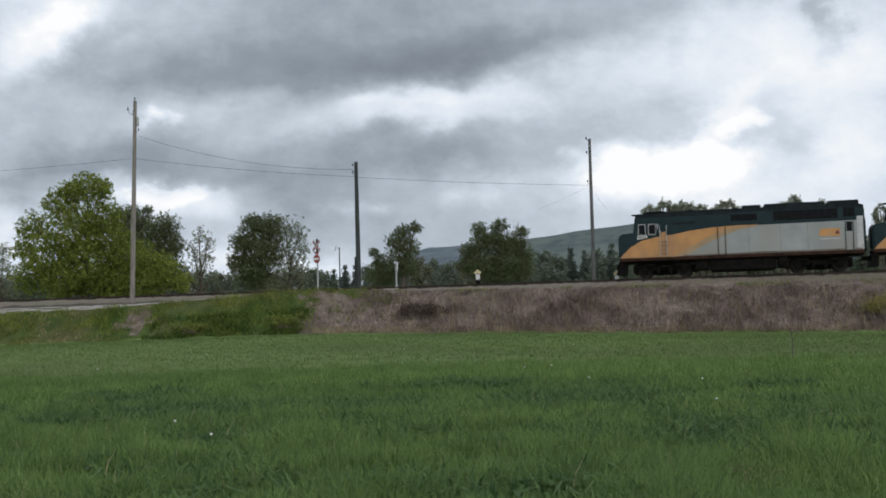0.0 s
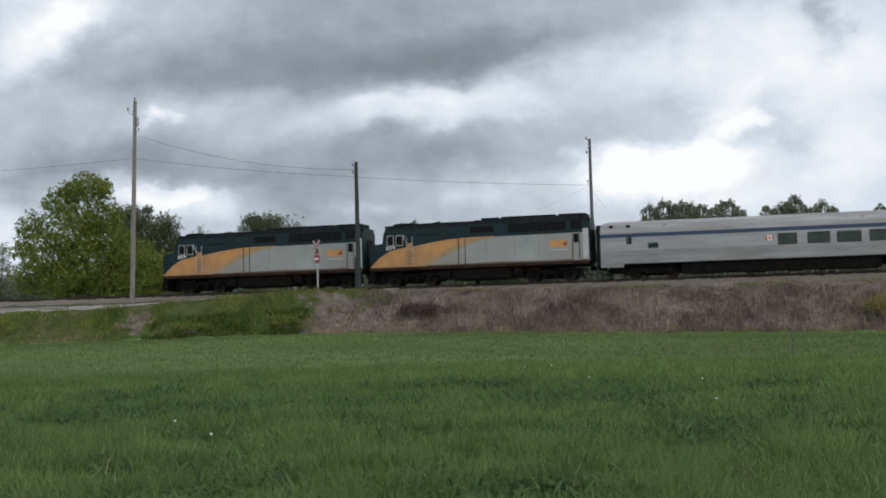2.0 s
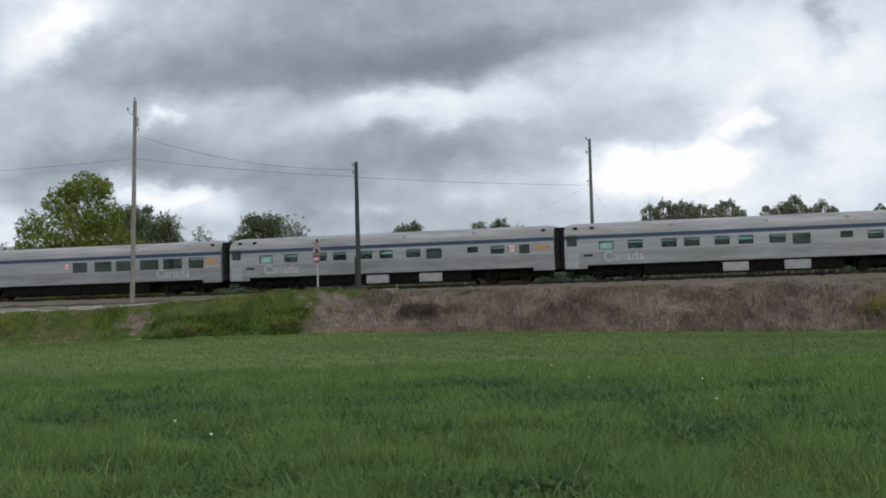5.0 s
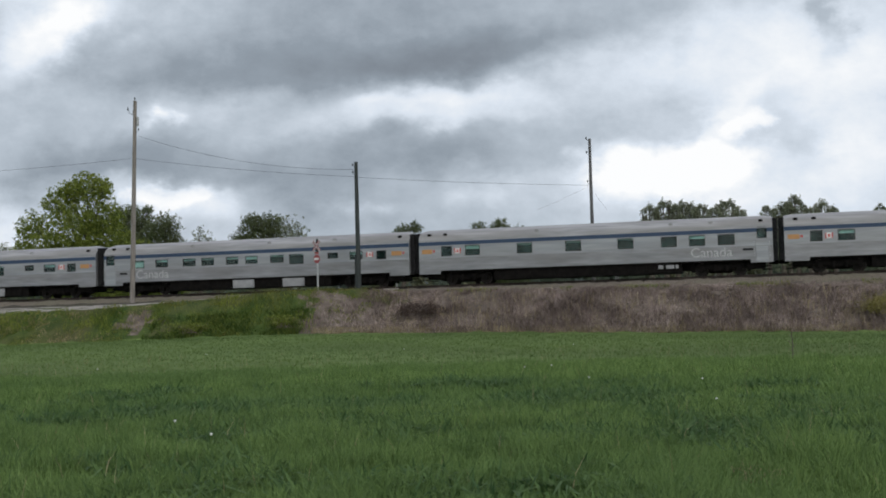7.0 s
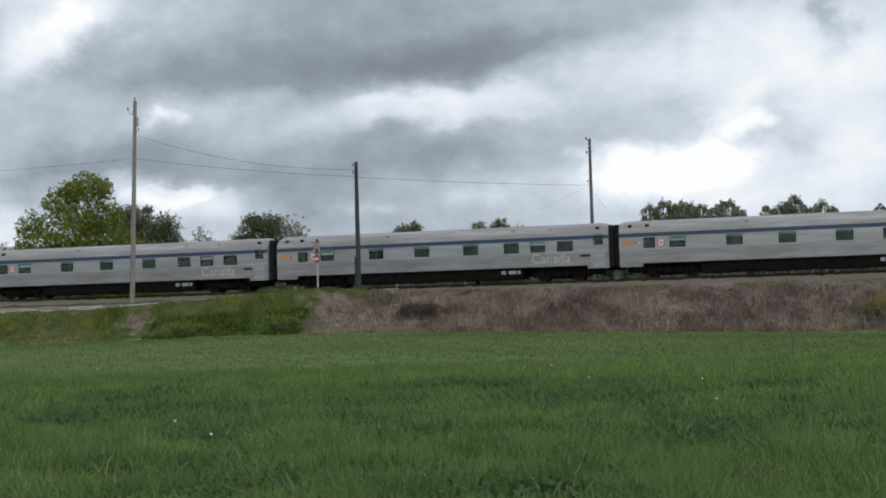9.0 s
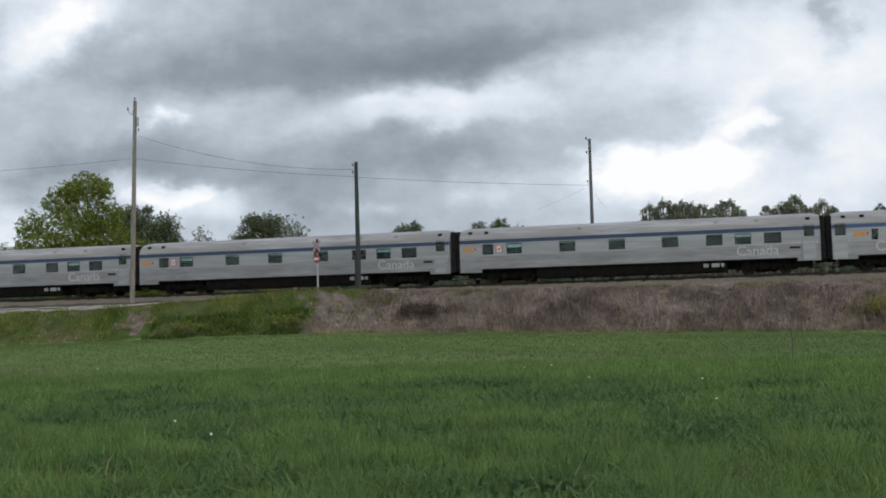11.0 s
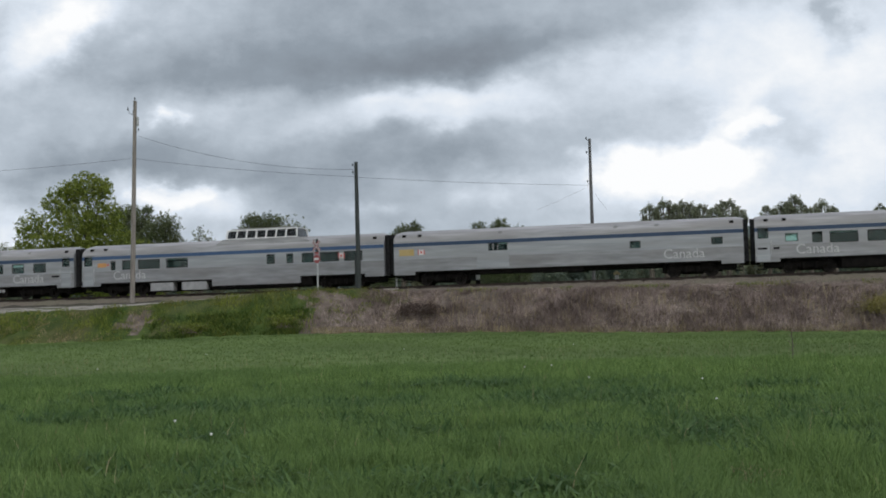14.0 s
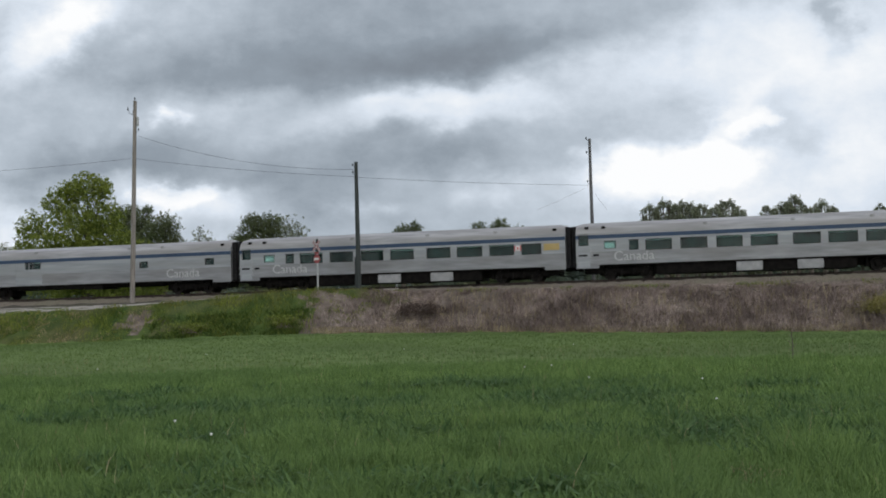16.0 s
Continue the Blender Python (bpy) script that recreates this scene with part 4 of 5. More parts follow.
MIDDLE_BANKS = ((4.0, 1.5, 2.0, 0.25, 0.0, -0.08, 1), (3.6, 1.9, 1.6, 0.22, -0.2, 0.08, 1), (7.7, 1.95, 1.9, 0.42, -0.05, 0.2, 2), (2.85, 2.15, 0.32, 0.14, 0.1, 0.36, 1),
    (12.9, 2.15, 0.8, 0.4, -0.6, 0.32, 1), (0.9, 2.3, 1.4, 0.5, 0.0, -0.05, 1), (13.9, 2.6, 0.6, 0.4, -0.3, -0.08, 1), (5.2, 2.75, 4.4, 0.42, -0.02, -0.15, 2),
    (7.8, 2.75, 2.0, 0.3, 0.05, -0.1, 1), (12.0, 2.95, 1.45, 0.46, 0.0, 0.52, 2), (14.6, 3.0, 1.4, 0.7, 0.0, 0.22, 1), (10.0, 3.0, 0.7, 0.5, 0.1, -0.06, 1),
    (2.0, 3.15, 1.4, 0.16, 0.0, -0.12, 1))
LOW_BANKS = ((3.8, 4.75, 1.2, 0.35, 0.0, 0.28, 1), (5.7, 4.7, 0.6, 0.25, 0.0, 0.25, 1), (11.0, 3.3, 1.1, 0.3, 0.0, 0.3, 1), (0.2, 3.35, 0.8, 0.22, 0.0, -0.2, 1), (8.4, 3.4, 0.6, 0.2, 0.0, 0.16, 1), (5.4, 3.5, 2.0, 0.5, 0.0, -0.2, 1),
    (3.25, 3.62, 1.0, 0.36, 0.12, 0.3, 1), (2.95, 3.48, 0.5, 0.2, -0.2, 0.22, 2), (1.8, 2.85, 1.6, 0.35, 0.0, -0.1, 1), (1.2, 3.0, 1.3, 0.3, 0.0, -0.1, 1), (4.6, 3.25, 1.6, 0.3, 0.0, -0.1, 1), (15.2, 2.6, 0.9, 0.5, -0.2, 0.14, 1), (13.2, 2.25, 0.4, 0.2, -0.3, 0.22, 2), (12.6, 3.45, 1.5, 0.22, 0.0, 0.2, 1), (6.5, 3.65, 0.4, 0.14, 0.0, 0.16, 1), (14.0, 3.9, 3.0, 0.5, 0, 0.16, 1), (6.5, 4.2, 2.2, 0.4, 0.0, -0.1, 1),
    (0.1, 4.2, 0.6, 0.5, 0, 0.3, 1))



def cloud_material():
    m = bpy.data.materials.new("cloud_deck")
    m.use_nodes = True
    n, l = m.node_tree.nodes, m.node_tree.links
    n.clear()

    def math_node(op, a, b=None, c=None):
        k = n.new("ShaderNodeMath")
        k.operation = op
        for i, v in enumerate((a, b, c)):
            if v is None:
                continue
            if isinstance(v, (int, float)):
                k.inputs[i].default_value = v
            else:
                l.new(v, k.inputs[i])
        return k.outputs[0]

    def fbm(scale, detail, rough, vec):
        k = n.new("ShaderNodeTexNoise")
        k.inputs["Scale"].default_value, k.inputs["Detail"].default_value, k.inputs["Roughness"].default_value = scale, detail, rough
        l.new(vec, k.inputs["Vector"])
        return k

    tc = n.new("ShaderNodeTexCoord")
    mp = n.new("ShaderNodeMapping")
    mp.inputs["Scale"].default_value = (1 / 181.2, -1 / 181.2, 1)
    mp.inputs["Location"].default_value = (7.84, 4.41, 0)
    l.new(tc.outputs["Object"], mp.inputs["Vector"])
    wide = n.new("ShaderNodeMapping")
    wide.inputs["Scale"].default_value = (0.72, 1, 1)
    l.new(mp.outputs[0], wide.inputs["Vector"])
    w = fbm(0.9, 7, 0.55, wide.outputs[0])
    sep = n.new("ShaderNodeSeparateXYZ")
    l.new(mp.outputs[0], sep.inputs[0])
    wc = n.new("ShaderNodeSeparateColor")
    l.new(w.outputs["Color"], wc.inputs[0])
    u = math_node("ADD", sep.outputs[0], math_node("MULTIPLY_ADD", wc.outputs[0], 2.8, -1.4))
    v = math_node("ADD", sep.outputs[1], math_node("MULTIPLY_ADD", wc.outputs[1], 1.3, -0.65))
    total = None
    for cu, cv, su, sv, lean, amp, firm in HIGH_BANKS + MIDDLE_BANKS + LOW_BANKS:
        du = math_node("SUBTRACT", u, cu)
        dv = math_node("MULTIPLY_ADD", du, -lean, math_node("SUBTRACT", v, cv))
        a, b = math_node("DIVIDE", du, su), math_node("DIVIDE", dv, sv)
        r2 = math_node("MULTIPLY_ADD", a, a, math_node("MULTIPLY", b, b))
        if firm == 2:
            r2 = math_node("MULTIPLY", r2, r2)
        e = math_node("EXPONENT", math_node("MULTIPLY", r2, -1.0))
        total = math_node("MULTIPLY_ADD", e, amp, total if total is not None else 0.56)
    puffs = fbm(1.25, 11, 0.64, wide.outputs[0])
    total = math_node("ADD", total, math_node("MULTIPLY_ADD", puffs.outputs["Fac"], 0.38, -0.19))
    rp = n.new("ShaderNodeValToRGB")
    els = rp.color_ramp.elements
    els[0].position, els[0].color = 0.0, (0.2, 0.23, 0.27, 1)
    els[1].position, els[1].color = 1.0, (0.98, 0.99, 1.0, 1)
    for p, c in ((0.28, (0.285, 0.333, 0.388)), (0.52, (0.465, 0.528, 0.6)), (0.75, (0.71, 0.78, 0.87))):
        e = els.new(p)
        e.color = (*c, 1)
    l.new(total, rp.inputs["Fac"])
    em = n.new("ShaderNodeEmission")
    l.new(rp.outputs["Color"], em.inputs["Color"])
    out = n.new("ShaderNodeOutputMaterial")
    l.new(em.outputs[0], out.inputs["Surface"])
    return m


def make_clouds():
    bm = bmesh.new()
    bm.faces.new([bm.verts.new(p) for p in ((-2600, -700, 0), (2600, -700, 0), (2600, 1700, 0), (-2600, 1700, 0))])
    ob = part("backdrop", bm, cloud_material(), None)
    ob.matrix_basis = CLOUD_POSE
    return tagged(ob, "grey and white broken overcast clouds", "sky", kind="structure")


CLOUDS = make_clouds()


# ---- far hills ----
def make_hill(ridge, depth, material, label, seed):
    """A wooded ridge: crest line given as places, falling to the plain in front and behind."""
    rng = np.random.default_rng(seed)
    n = 260
    cx = np.linspace(ridge[0][0], ridge[-1][0], n)
    cy = np.interp(cx, [r[0] for r in ridge], [r[1] for r in ridge])
    cz = np.interp(cx, [r[0] for r in ridge], [r[2] for r in ridge])
    ks = np.linspace(-1, 1, 31)
    X = np.repeat(cx[:, None], 31, 1) + rng.normal(0, 0.3, (n, 31))
    Y = cy[:, None] + ks[None] * depth
    Z = cz[:, None] * (1 - np.abs(ks[None]) ** 1.4) + rng.normal(0, 0.12, (n, 31)) + 1 + 1.6 * np.sin(cx / 41.0 + 0.8 * np.sin(cx / 23.0))[:, None] * (1 - np.abs(ks[None]))
    i = (np.arange(n - 1)[:, None] * 31 + np.arange(30)[None]).ravel()
    me = raw_mesh("hill", np.stack([X, Y, Z], -1).reshape(-1, 3), [np.stack([i, i + 31, i + 32, i + 1], 1)], material)
    me.polygons.foreach_set("use_smooth", np.ones(len(me.polygons), bool))
    tagged(new("hill", me), label, "hill", kind="structure")


make_hill([(-848.44, 2600.00, 50.38), (-762.14, 2600.00, 134.44), (-706.27, 2600.00, 152.22), (-644.58, 2600.00, 153.67), (-583.48, 2600.00, 157.73), (-516.93, 2600.00, 144.47), (-386.48, 2600.00, 113.30)], 500, HILL_BLUE, "far wooded hill with blue haze put into its green", 1)
make_hill([(-436.99, 1900.00, 80.46), (-346.82, 1900.00, 121.41), (-288.40, 1900.00, 127.53), (-221.37, 1900.00, 132.19), (-155.39, 1900.00, 137.71), (-0.44, 1900.00, 128.74), (130.73, 1900.00, 109.13), (339.43, 1900.00, 77.92)], 420, HILL_GREEN, "long wooded hill with haze put into its green", 2)


# ---- trees ----
def make_tree(lobes, base, leaf, density, size, label, seed, shell=0.35, group="", tall=0.92):
    """Trunk, limbs to every lobe of the crown, and a crown of many small leaf sprays with gaps."""
    rng = np.random.default_rng(seed)
    x0, y0 = base
    z0 = float(ground_z(x0, y0)) - 0.1
    tree = thing("tree", label, "tree", pose(x0, y0, z0), group)
    top = max(l[2] for l in lobes) - z0
    mid = np.mean([l[0] for l in lobes]) - x0
    bm = bmesh.new()
    r0 = 0.028 * top + 0.05
    trunk = [(0, 0, 0), (0.1 * mid, 0.1, 0.2 * top), (0.35 * mid, 0.0, 0.45 * top), (0.6 * mid, 0.1, 0.7 * top)]
    tube(bm, trunk, [r0 * 1.3, r0, r0 * 0.7, r0 * 0.3], 8)
    for lx, ly, lz, lr, *_ in lobes:
        e = Vector((lx - x0, ly - y0, lz - z0))
        k = min(max(0.2, e.z / top * 0.62), 0.6)
        s = Vector((np.interp(k, (0, 0.2, 0.45, 0.7), [p[0] for p in trunk]), 0, k * top))
        m = s.lerp(e, 0.5) + Vector((0, 0, -0.12 * (e - s).length))
        tube(bm, [s, m, e], [r0 * 0.42, r0 * 0.26, 0.03], 6)
        for _ in range(5):
            f = e + Vector(rng.normal(0, 0.5, 3)) * lr
            tube(bm, [m.lerp(e, rng.uniform(0.2, 1)), f], [0.045, 0.015], 4)
    part("trunk", bm, BARK, tree, "grey-brown trunk and limbs")
    cs, rs = [], []
    for lx, ly, lz, lr, *share in lobes:
        twigs = max(10, int(density * lr * lr * 1.7 * (share[0] if share else 1)))
        d = rng.normal(0, 1, (twigs, 3))
        d /= np.linalg.norm(d, axis=1)[:, None]
        rad = lr * (shell + (1.12 - shell) * rng.random(twigs) ** 0.6)
        c = np.array((lx - x0, ly - y0, lz - z0)) + d * rad[:, None] * np.array((1, 1, tall)) * rng.uniform(0.8, 1.18, (twigs, 1))
        per = 11
        c = np.repeat(c, per, 0) + rng.normal(0, size * 0.95, (twigs * per, 3))
        cs.append(c)
    c = np.concatenate(cs)
    c = c[c[:, 2] > 0.3]
    n = len(c)
    a = rng.normal(0, 1, (n, 3))
    a /= np.linalg.norm(a, axis=1)[:, None]
    b = np.cross(a, rng.normal(0, 1, (n, 3)))
    b /= np.linalg.norm(b, axis=1)[:, None]
    s = (size * rng.uniform(0.55, 1.25, n))[:, None]
    co = np.stack([c - a * s, c + b * s * 0.5, c + a * s, c - b * s * 0.5], 1).reshape(-1, 3)
    crown = new("crown", raw_mesh("crown", co, [np.arange(4 * n).reshape(n, 4)], leaf))
    crown.parent = tree
    tagged(crown, "uneven crown of small leaves")
    return tree


BIG = [(-56.19, 42.00, 17.82, 2.05), (-59.85, 42.00, 15.94, 2.07), (-54.13, 42.00, 17.51, 1.36), (-58.28, 42.00, 17.52, 1.51), (-54.49, 42.00, 14.10, 2.46), (-64.30, 43.00, 13.31, 1.95), (-57.57, 41.00, 12.33, 3.27), (-53.62, 42.00, 11.33, 2.72), (-65.24, 42.00, 10.64, 1.39), (-60.68, 41.00, 9.52, 3.14), (-55.34, 41.00, 8.30, 3.52), (-50.48, 42.00, 9.16, 2.70), (-64.09, 42.00, 7.27, 2.21), (-58.80, 41.00, 6.38, 2.72), (-52.93, 42.00, 6.20, 2.85), (-47.10, 43.00, 7.24, 2.30), (-48.81, 42.00, 6.06, 2.69), (-44.53, 43.00, 5.94, 1.35)]
make_tree(BIG, (-56.74, 42.00), LEAF_BRIGHT, 44, 0.14, "broad tree in fresh yellow-green spring leaf", 11)
make_tree([(-63.35, 62.00, 15.93, 1.57), (-61.59, 62.00, 16.63, 1.10), (-60.06, 62.00, 14.99, 2.03), (-62.00, 62.00, 12.73, 2.66), (-61.01, 62.00, 9.55, 3.12), (-59.00, 62.00, 16.74, 0.70)], (-61.49, 62.00), LEAF_DARK, 60, 0.125, "dark green tree behind a broad lighter one", 12, 0.2)
make_tree([(-55.41, 60.00, 14.11, 1.99), (-57.13, 60.00, 12.41, 2.15), (-54.36, 60.00, 11.53, 1.83), (-56.08, 60.00, 9.30, 2.60), (-54.01, 60.00, 8.08, 1.68)], (-55.71, 60.00), LEAF_DARK, 60, 0.125, "dark green rounded tree", 13, 0.2)
make_tree([(-52.38, 64.00, 12.97, 1.09), (-51.04, 64.00, 12.13, 0.93), (-53.28, 64.00, 10.89, 1.25), (-51.25, 64.00, 10.03, 1.17), (-52.64, 64.00, 8.29, 1.56), (-53.94, 64.00, 7.24, 1.25), (-50.54, 64.00, 7.28, 1.09)], (-52.25, 64.00), LEAF_GREY, 34, 0.1, "small thin grey-green tree with gaps", 14, 0.1, tall=1.3)
make_tree([(-41.66, 58.00, 13.50, 1.63), (-39.28, 58.00, 13.25, 1.77), (-43.15, 58.00, 11.19, 1.78), (-40.37, 58.00, 10.49, 2.66), (-43.84, 58.00, 8.77, 1.48), (-41.63, 58.00, 7.43, 2.66)], (-41.26, 58.00), LEAF_DARK, 68, 0.125, "dense dark green tree", 15, 0.2)
make_tree([(-37.97, 60.00, 13.09, 1.64), (-36.15, 60.00, 12.49, 1.34), (-38.03, 60.00, 10.33, 2.23), (-35.65, 60.00, 10.38, 1.04), (-38.49, 60.00, 7.37, 2.38), (-36.10, 60.00, 7.80, 1.48), (-35.35, 60.00, 6.07, 1.04)], (-37.73, 60.00), LEAF_GREY, 30, 0.115, "dark green tree with a ragged side", 16, 0.15, tall=1.25)
make_tree([(-26.01, 75.00, 12.91, 1.28), (-24.41, 75.00, 13.56, 0.88), (-27.39, 75.00, 11.52, 1.44), (-25.32, 75.00, 10.64, 1.44), (-27.04, 75.00, 8.70, 2.08), (-25.16, 75.00, 7.59, 1.28)], (-26.54, 75.00), LEAF_DARK, 60, 0.125, "dark leaning tree with a pointed top", 17, 0.2)
make_tree([(-30.45, 75.00, 10.20, 0.80), (-29.81, 75.00, 8.81, 1.21), (-30.19, 75.00, 6.97, 1.61), (-28.36, 75.00, 6.59, 1.44)], (-29.88, 75.00), LEAF_DARK, 60, 0.125, "small dark green tree beside a taller one", 18, 0.2)
make_tree([(-16.31, 80.00, 13.26, 1.22), (-16.04, 80.00, 11.29, 1.62), (-17.91, 80.00, 9.91, 1.46), (-16.30, 80.00, 8.06, 2.27), (-18.64, 80.00, 8.14, 1.14)], (-16.54, 80.00), LEAF_DARK, 60, 0.125, "dark green tree with an uneven crown", 19, 0.2)
make_tree([(-13.74, 82.00, 13.59, 1.31), (-14.80, 82.00, 11.75, 1.64), (-12.89, 82.00, 11.26, 1.63), (-13.80, 82.00, 8.84, 2.45), (-14.30, 82.00, 6.41, 2.29)], (-13.99, 82.00), LEAF_DARK, 60, 0.125, "tall dark green tree", 20, 0.2)
make_tree([(-10.99, 84.00, 12.76, 1.15), (-11.63, 84.00, 10.89, 1.65), (-10.60, 84.00, 9.20, 1.48), (-11.50, 84.00, 7.18, 2.14)], (-11.39, 84.00), LEAF_DARK, 60, 0.125, "dark green narrow tree", 21, 0.2)


# row of trees whose tops show over the train
TOPS = [(6.39, 100.00, 16.18, 1.32), (8.66, 100.00, 16.59, 1.42), (11.47, 102.00, 16.61, 1.54), (14.11, 100.00, 15.98, 1.30), (18.07, 96.00, 15.82, 1.58), (19.83, 98.00, 15.03, 1.17), (24.05, 105.00, 15.52, 1.21), (26.15, 104.00, 15.87, 1.42), (28.27, 104.00, 16.46, 1.63), (30.21, 104.00, 15.14, 0.98), (32.34, 106.00, 15.80, 1.42), (41.29, 110.00, 15.23, 1.32), (43.79, 110.00, 15.46, 1.54), (10.22, 101.00, 16.33, 1.14), (12.80, 103.00, 16.36, 1.15), (16.55, 97.00, 15.54, 1.02), (27.15, 104.00, 15.73, 1.13), (33.90, 106.00, 15.38, 0.61)]
rng_row = random.Random(4)
for k, (lx, ly, lz, lr) in enumerate(TOPS):
    plumes = []
    for dx, dz in ((-0.8, 0.3), (-0.45, 0.62), (-0.1, 0.95), (0.25, 0.85), (0.55, 0.55), (0.85, 0.2)):
        pr = lr * rng_row.uniform(0.19, 0.29)
        plumes.append((lx + dx * lr, ly + rng_row.uniform(-0.6, 0.6), lz + dz * lr + rng_row.uniform(-0.25, 0.25) * lr - 1.9 * pr, pr, 1.5))
    make_tree(plumes + [(lx - 0.45 * lr, ly, lz - 1.15 * lr, 0.6 * lr), (lx + 0.45 * lr, ly, lz - 1.25 * lr, 0.6 * lr), (lx, ly, lz - 2.9 * lr, 1.1 * lr, 0.3), (lx + 0.2 * lr, ly, lz - 5.0 * lr, 1.3 * lr, 0.3)],
              (lx, ly), LEAF_GREY, 62, 0.14, "slender grey-green tree in a distant row", 40 + k, 0.1, group="row of distant trees", tall=2.0)
# thin bush at the far end of the road
make_tree([(-80.6, 60.0, 11.6, 1.2), (-82.2, 60.0, 10.2, 1.5), (-79.8, 60.0, 9.0, 1.3), (-81.6, 60.0, 7.2, 1.9), (-79.2, 60.0, 6.4, 1.4)], (-81.0, 60.0), LEAF_GREY, 34, 0.11, "thin pale grey-green tree", 31, 0.1, tall=1.2)

# low wood along the far edge of the plain
rng_wood = random.Random(8)
WOOD_WAY = (-0.720, -0.387, -0.376, -0.334, -0.321, -0.302, -0.261, -0.226, -0.152, -0.090, -0.080, 0.128)
WOOD_RISE = (0.0425, 0.0365, 0.0372, 0.0366, 0.0421, 0.0444, 0.0402, 0.0435, 0.0450, 0.0475, 0.0500, 0.0500)
way, k = -0.73, 0
while way < 0.14:
    low = way < -0.37
    ly = rng_wood.uniform(95, 130) if low else rng_wood.uniform(112, 150)
    lx = 21.1 + way * (ly + 85.7)
    lz = 1.5 + (ly + 85.7) * float(np.interp(way, WOOD_WAY, WOOD_RISE)) + rng_wood.uniform(-0.7, 0.7)
    lr = rng_wood.uniform(1.1, 1.5) if low else rng_wood.uniform(1.35, 1.8)
    pick = rng_wood.random()
    if pick < 0.3 and not low:
        cone = [(lx, ly, lz + (0.5 - 0.75 * q) * lr, (0.22 + 0.16 * q) * lr, 1.6) for q in range(5)]
        make_tree(cone + [(lx, ly, lz - 3.4 * lr, 1.2 * lr, 0.5)], (lx, ly), LEAF_FAR_DARK, 24, 0.2, "dark narrow conifer in a far wood", 80 + k, 0.1, group="trees of the far wood")
    else:
        make_tree([(lx, ly, lz - 0.2 * lr, 0.7 * lr, 1.3), (lx - 0.7 * lr, ly, lz - 0.9 * lr, 0.8 * lr), (lx + 0.7 * lr, ly + 1, lz - 1.1 * lr, 0.9 * lr), (lx, ly - 1, lz - 2.2 * lr, 1.3 * lr, 0.9), (lx + 0.3, ly, lz - 3.6 * lr, 1.5 * lr, 1.1)],
                  (lx, ly), LEAF_FAR if pick < 0.7 else LEAF_FAR_OLIVE, 10, 0.25, "low hazy green tree in a far wood" if pick < 0.7 else "low olive tree in a far wood", 80 + k, 0.15, group="trees of the far wood")
    way += rng_wood.uniform(0.006, 0.009) if low else rng_wood.uniform(0.0085, 0.0135)
    k += 1


# ---- poles and wires ----
def make_pole(name, base, tip, r, material, label, fittings):
    z = float(ground_z(base[0], base[1])) - 0.05
    pole = thing(name, label, "utility pole", pose(base[0], base[1], z))
    b, t = Vector((0, 0, 0)), Vector((tip[0] - base[0], tip[1] - base[1], tip[2] - z))
    pts = [b, b.lerp(t, 0.35) + Vector((0.01, 0, 0)), b.lerp(t, 0.7), t]
    part("shaft", tube(bmesh.new(), pts, [r, r * 0.9, r * 0.78, r * 0.66], 12), material, pole)
    for kind, h, side in fittings:
        p = t - Vector((0, 0, h))
        if kind == "insulator":
            bm = bmesh.new()
            tube(bm, [p, p + Vector((side * 0.22, -0.02, 0.02)), p + Vector((side * 0.25, -0.02, 0.12))], 0.018, 6)
            tube(bm, [p + Vector((side * 0.25, -0.02, 0.08)), p + Vector((side * 0.25, -0.02, 0.17)), p + Vector((side * 0.25, -0.02, 0.26))], [0.035, 0.06, 0.04], 8)
            part("insulator", bm, POLE_DARK, pole, "dark insulator on a bracket")
        elif kind == "arm":
            bm = bmesh.new()
            tube(bm, [p, p + Vector((side * 0.5, 0, 0.3)), p + Vector((side * 0.62, 0, 0.62))], 0.022, 6)
            tube(bm, [p + Vector((side * 0.62, 0, 0.5)), p + Vector((side * 0.62, 0, 0.75))], [0.05, 0.035], 8)
            part("bracket_arm", bm, POLE_DARK, pole, "thin bracket arm with an insulator")
        elif kind == "box":
            part("fuse_box", boxed(p.x + side * 0.2 - 0.06, p.x + side * 0.2 + 0.06, -0.1, 0.1, p.z - 0.35, p.z + 0.35, 0.02), GALV, pole, "slim grey cut-out box")
        elif kind == "conduit":
            part("conduit", tube(bmesh.new(), [(side * r * 1.1, -0.05, 0.1), (side * r * 1.05, -0.05, h)], 0.05, 8), POLE_DARK, pole, "dark cable conduit")
    return pole


make_pole("utility_pole", (-24.37, -4.50, 3.15), (-23.89, -4.50, 18.30), 0.2, POLE_WOOD, "tall silvered wooden utility pole beside the gravel road",
          (("insulator", 0.0, -0.05), ("arm", 1.2, -1), ("insulator", 1.0, -0.6), ("box", 1.6, 1), ("insulator", 2.4, 1), ("insulator", 4.2, -1)))
make_pole("utility_pole", (-6.36, -4.20, 3.38), (-6.34, -4.20, 12.59), 0.19, POLE_DARK, "dark creosoted wooden utility pole near the crossing",
          (("insulator", 0.35, -1), ("insulator", 0.9, -1), ("conduit", 2.6, -1)))
make_pole("utility_pole", (9.36, 6.00, 3.53), (9.40, 6.00, 14.66), 0.16, POLE_GREY, "grey wooden utility pole behind the track", (("insulator", 0.1, -1), ("insulator", 1.2, -1), ("insulator", 3.5, -1)))


